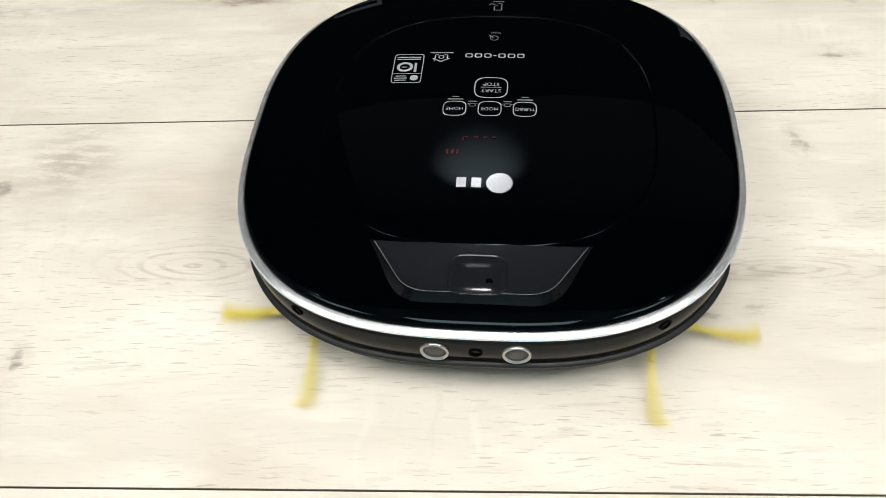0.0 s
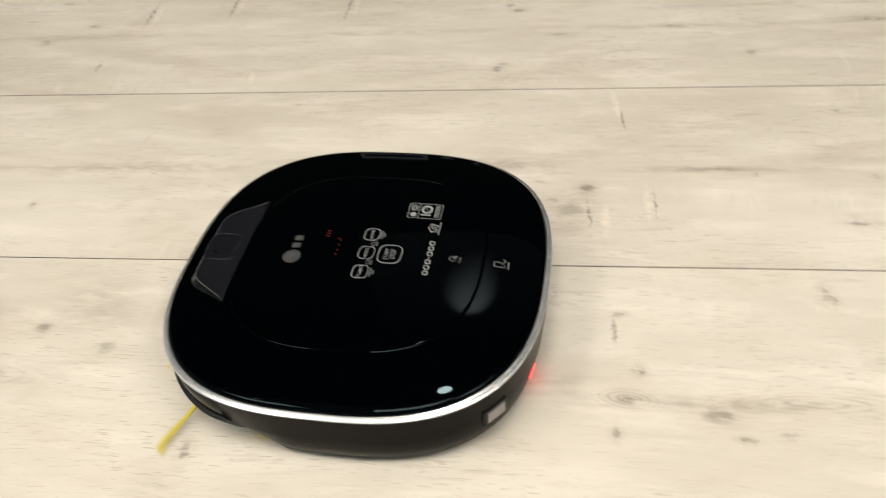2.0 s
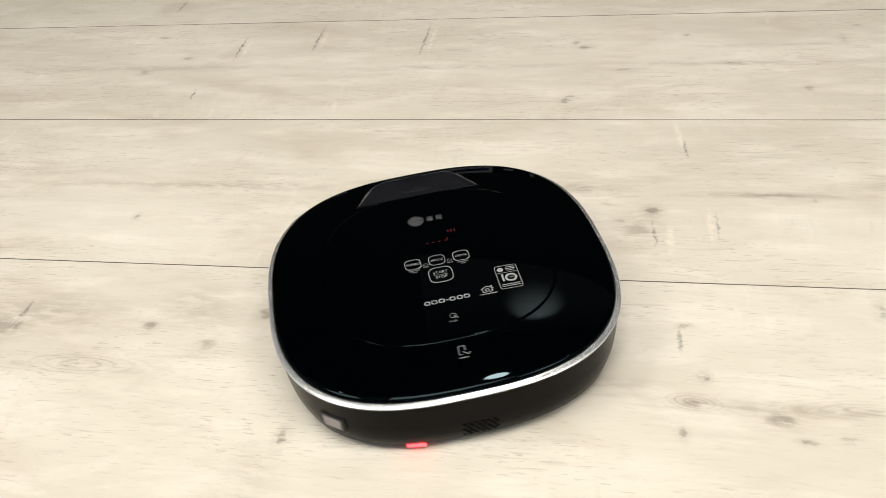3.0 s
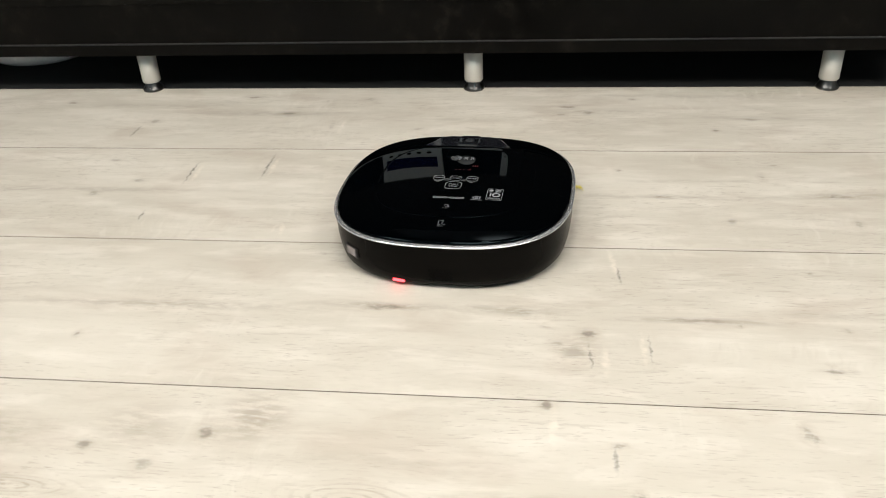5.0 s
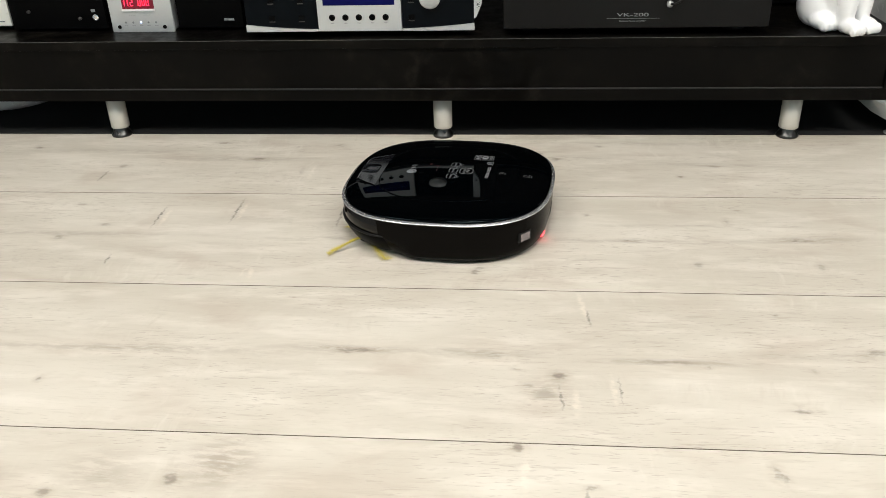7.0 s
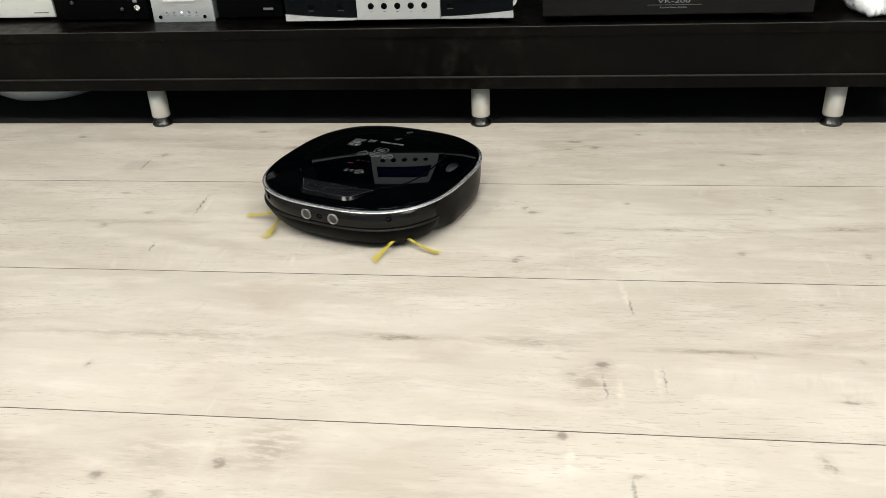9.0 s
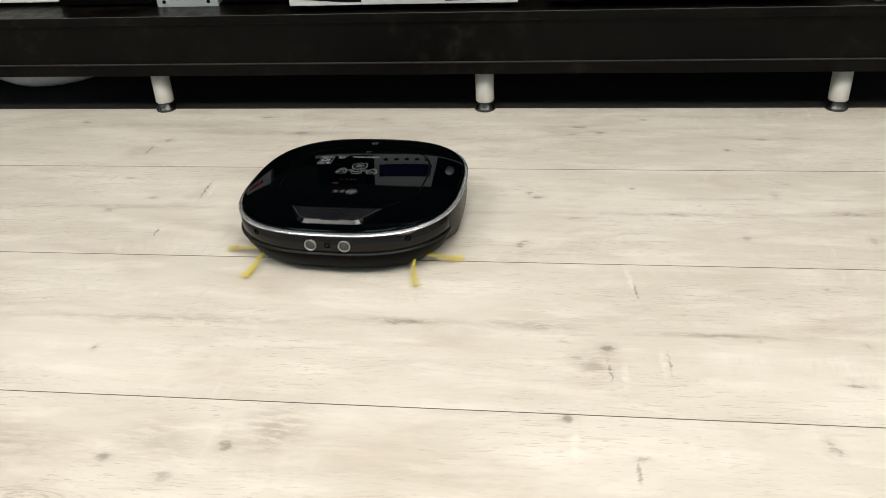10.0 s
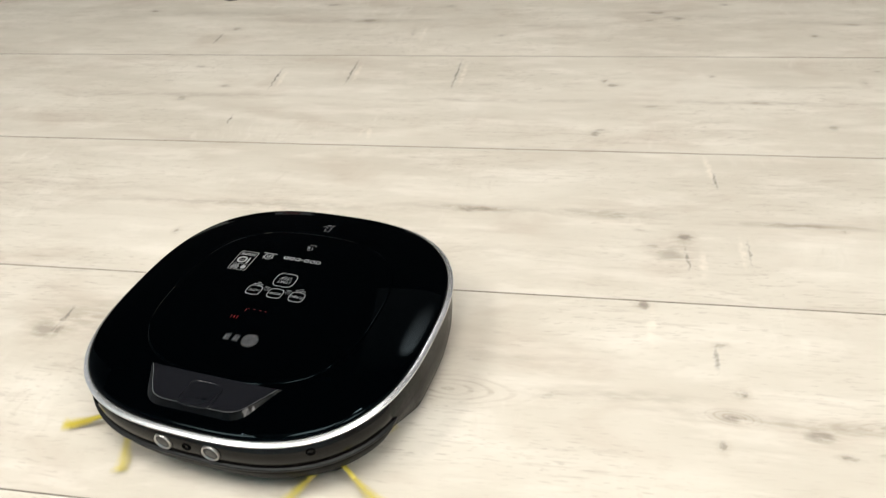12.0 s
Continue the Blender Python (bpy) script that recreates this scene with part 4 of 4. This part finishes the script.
    join(bm, placed(text_mesh("1", 0.0102), pose(0.0566, -0.0500, 0) @ Matrix.Diagonal((1.3, 1, 1, 1))))
    outline(bm, 0.0645, -0.0500, 0.0118, 0.0108, 0.0022, 2.2, 36)
    join(bm, placed(text_mesh("YEAR", 0.0015), pose(0.0645, -0.0500, 0)))
    stroke(bm, 0.0515, -0.0425, 0.0729, -0.0425, 0.0005)
    disc(bm, 0.0565, -0.0378, 0.0030, 20)
    for k, w in enumerate((0.0042, 0.0048, 0.0038)):
        stroke(bm, 0.0664 - w, -0.0352 - k * 0.0023, 0.0664 + w, -0.0352 - k * 0.0023, 0.0010)
    for k in range(2):
        stroke(bm, 0.0535, -0.0588 - k * 0.0024, 0.0712, -0.0588 - k * 0.0024, 0.0010)
    print_on("ten_year_label", bm, PRINT, lid, "white printed ten year label")
    # house icon
    bm = bmesh.new()
    hx, hy = 0.0385, -0.0605
    for p in ((-0.0045, -0.0035, -0.0045, 0.0010), (0.0045, -0.0035, 0.0045, 0.0010), (-0.0062, 0.0005, 0.0, 0.0044), (0.0062, 0.0005, 0.0, 0.0044), (-0.0045, -0.0035, -0.002, -0.0035), (0.0045, -0.0035, 0.002, -0.0035), (0.0048, 0.0022, 0.0048, 0.0042)):
        stroke(bm, hx + p[0], hy + p[1], hx + p[2], hy + p[3], 0.0009)
    outline(bm, hx, hy - 0.0010, 0.0042, 0.0042, 0.0008, 3.0, 20)
    stroke(bm, hx - 0.0085, hy - 0.0060, hx + 0.0085, hy - 0.0060, 0.0009)
    print_on("house_icon", bm, PRINT, lid, "white printed house icon")
    # push icon
    bm = outline(bmesh.new(), 0.0005, -0.0850, 0.0066, 0.0062, 0.0006, 2.0, 28)
    stroke(bm, 0.001, -0.0850, 0.0045, -0.0888, 0.0012)
    join(bm, placed(text_mesh("PUSH", 0.0022), pose(-0.0006, -0.0918, 0)))
    print_on("push_icon", bm, PRINT_DIM, lid, "grey printed push icon")
    bm = bmesh.new()
    for p in ((-0.0034, 0.005, 0.0024, 0.005), (-0.0034, 0.005, -0.0034, -0.0045), (0.0024, 0.005, 0.0024, -0.0005), (-0.0034, -0.0045, 0.0, -0.0045), (0.0, -0.001, 0.0046, -0.0050), (0.0046, -0.0050, 0.0066, -0.0025)):
        stroke(bm, p[0], -0.1275 + p[1], p[2], -0.1275 + p[3], 0.0008)
    stroke(bm, -0.0050, -0.1352, 0.0040, -0.1352, 0.0011)
    part("tap_icon", drape(bm, 0.0005), PRINT_DIM, t, "grey printed tap icon")
    # maker's badge as a plain disc and two blocks
    bm = disc(bmesh.new(), -0.0098, 0.0632, 0.0085, 40)
    for x in (0.0052, 0.0150):
        stroke(bm, x - 0.0032, 0.0632, x + 0.0032, 0.0632, 0.0082)
    print_on("badge", bm, BADGE, lid, "silver disc badge with two blocks")
    # red segment readout behind the cover
    bm = bmesh.new()
    for x in (0.0195, 0.0228, 0.0262):
        stroke(bm, x, 0.0345, x, 0.0385, 0.0014)
    for x in (-0.0060, 0.0000, 0.0065, 0.0130):
        stroke(bm, x, 0.0225, x + 0.0028, 0.0225, 0.0010)
    stroke(bm, 0.0165, 0.0225, 0.0165, 0.0265, 0.0010)
    print_on("readout", bm, glow("dim_red_segments", (0.05, 0.002, 0.003), 0.14), lid, "dim red segment readout")
    return t


def side_brush(parent, s):
    """A four-armed brush under a front corner."""
    hub = part("side_brush", lathe(bmesh.new(), [(0.010, -0.004), (0.012, -0.002), (0.012, 0.005), (0.006, 0.007)], n=20), RUBBER, parent, "spinning side brush with four yellow bristle arms", True)
    for k in range(4):
        rng = random.Random(k)
        bm = bmesh.new()
        tube(bm, [(0.008, 0, 0.002), (0.020, 0, 0.001), (0.030, 0, -0.001)], 0.0022, 8)
        for i in range(15):
            w = rng.uniform(-1, 1)
            h = rng.uniform(-0.0012, 0.0012)
            reach = 0.072 - rng.uniform(0, 0.005)
            tube(bm, [(0.027, w * 0.0016, -0.001 + h), (0.045, w * 0.0032 - s * 0.0010, -0.0050 + h), (0.062, w * 0.0050 - s * 0.0030, -0.0078 + h * 0.6), (reach, w * 0.0066 - s * 0.0065, -0.0092 + abs(h) * 0.3)], 0.00045, 4)
        part("bristle_arm", placed(bm, pose(0, 0, 0, 0, 0, 90 * k)), BRISTLE, hub, "tuft of yellow bristles")
    return hub


ROBOT = robot()
BRUSHES = [side_brush(ROBOT, s) for s in (-1, 1)]

# seconds, centre, heading
ROBOT_ROWS = [
    (0, -0.0203, 0.2346, -183.0), (0.2, -0.0174, 0.2332, -186.7), (0.5, -0.0183, 0.2344, -218.0), (1, -0.0162, 0.2367, -267.4),
    (1.5, -0.0659, 0.2393, -273.8), (2, -0.2082, 0.2512, -273.8), (2.5, -0.2109, 0.2507, -288.1), (2.7, -0.2138, 0.2512, -310.2),
    (3, -0.2186, 0.2565, -339.8), (3.2, -0.2192, 0.2600, -359.3), (3.35, -0.2192, 0.2606, -362.6), (3.65, -0.2186, 0.2660, -362.9), (4.8, -0.1899, 0.6330, -363.0), (5, -0.1844, 0.7025, -363.5),
    (5.5, -0.1693, 0.8605, -365.9), (6, -0.1654, 0.8895, -365.9), (6.3, -0.1734, 0.8912, -342.3), (6.5, -0.1660, 0.8901, -322.5),
    (6.7, -0.1595, 0.8851, -303.5), (7, -0.1636, 0.8891, -276.2), (7.2, -0.1665, 0.8910, -275.2), (7.95, -0.3555, 0.9008, -273.8), (8.25, -0.3579, 0.9013, -273.0),
    (8.8, -0.3609, 0.9023, -221.0), (9, -0.3617, 0.8968, -199.8), (9.5, -0.3636, 0.8959, -184.4), (10, -0.3726, 0.7679, -182.8),
    (10.5, -0.3828, 0.5927, -183.5), (11, -0.3960, 0.4141, -184.9), (11.5, -0.4103, 0.2474, -188.6), (12, -0.4190, 0.1943, -189.0),
]
# slow drift of the brush angle on top of its steady spin of 900 degrees a second
DRIFT = [(0.0, 85), (0.5, 97), (1.0, 116), (1.5, 132), (2.0, 146), (2.5, 166), (7.0, 307), (9.0, 347), (9.5, 355), (10.0, 367), (10.5, 381), (11.0, 387), (12.0, 420)]


# ---- floor, plank by plank ----
def floor():
    base = tagged(put_mesh("floor", boxed(-3.3, 3.3, -3.2, 1.95, -0.05, -0.0085), GAP), "pale whitewashed oak laminate plank floor", "floor", kind="structure")
    joints = (-1.50, 0.96)
    shared = {}
    for i in range(-10, 6):
        shift = 0.03 * ((i * 7) % 3 - 1)
        ends = (-3.30, joints[0] + shift, joints[1] + shift, 3.30)
        for x0, x1 in zip(ends, ends[1:]):
            row = i if i in FLOORS else -1
            key = (round(x0, 3), round(x1, 3), row)
            if key not in shared:
                bm = boxed(0.0004, x1 - x0 - 0.0004, 0.00045, PLANK - 0.00045, -0.0085, 0.0)
                top = [e for e in bm.edges if all(abs(v.co.z) < 1e-6 for v in e.verts)]
                bmesh.ops.bevel(bm, geom=top, offset=0.0003, segments=1, affect="EDGES")
                for f in bm.faces:
                    f.material_index = 0 if f.normal.z > 0.99 else 1
                ob = part("plank", bm, FLOORS[row], base)
                ob.data.materials.append(EDGE)
                shared[key] = ob.data
            else:
                ob = new("plank", shared[key])
                ob.parent = base
            ob.matrix_basis = pose(x0, i * PLANK, 0)
    return base


floor()


def motions():
    walk(ROBOT, [(t, pose(x, y, 0, 0, 0, a)) for t, x, y, a in ROBOT_ROWS])
    times, angles = zip(*DRIFT)
    for brush, s in zip(BRUSHES, (-1, 1)):
        rows = []
        for i in range(361):
            t = i / 30
            left = float(np.interp(t, times, angles)) - 900.0 * t
            rows.append((t, pose(s * 0.113, 0.117, 0.0135, 0, 0, left if s < 0 else 180.0 - left)))
        walk(brush, rows)


motions()
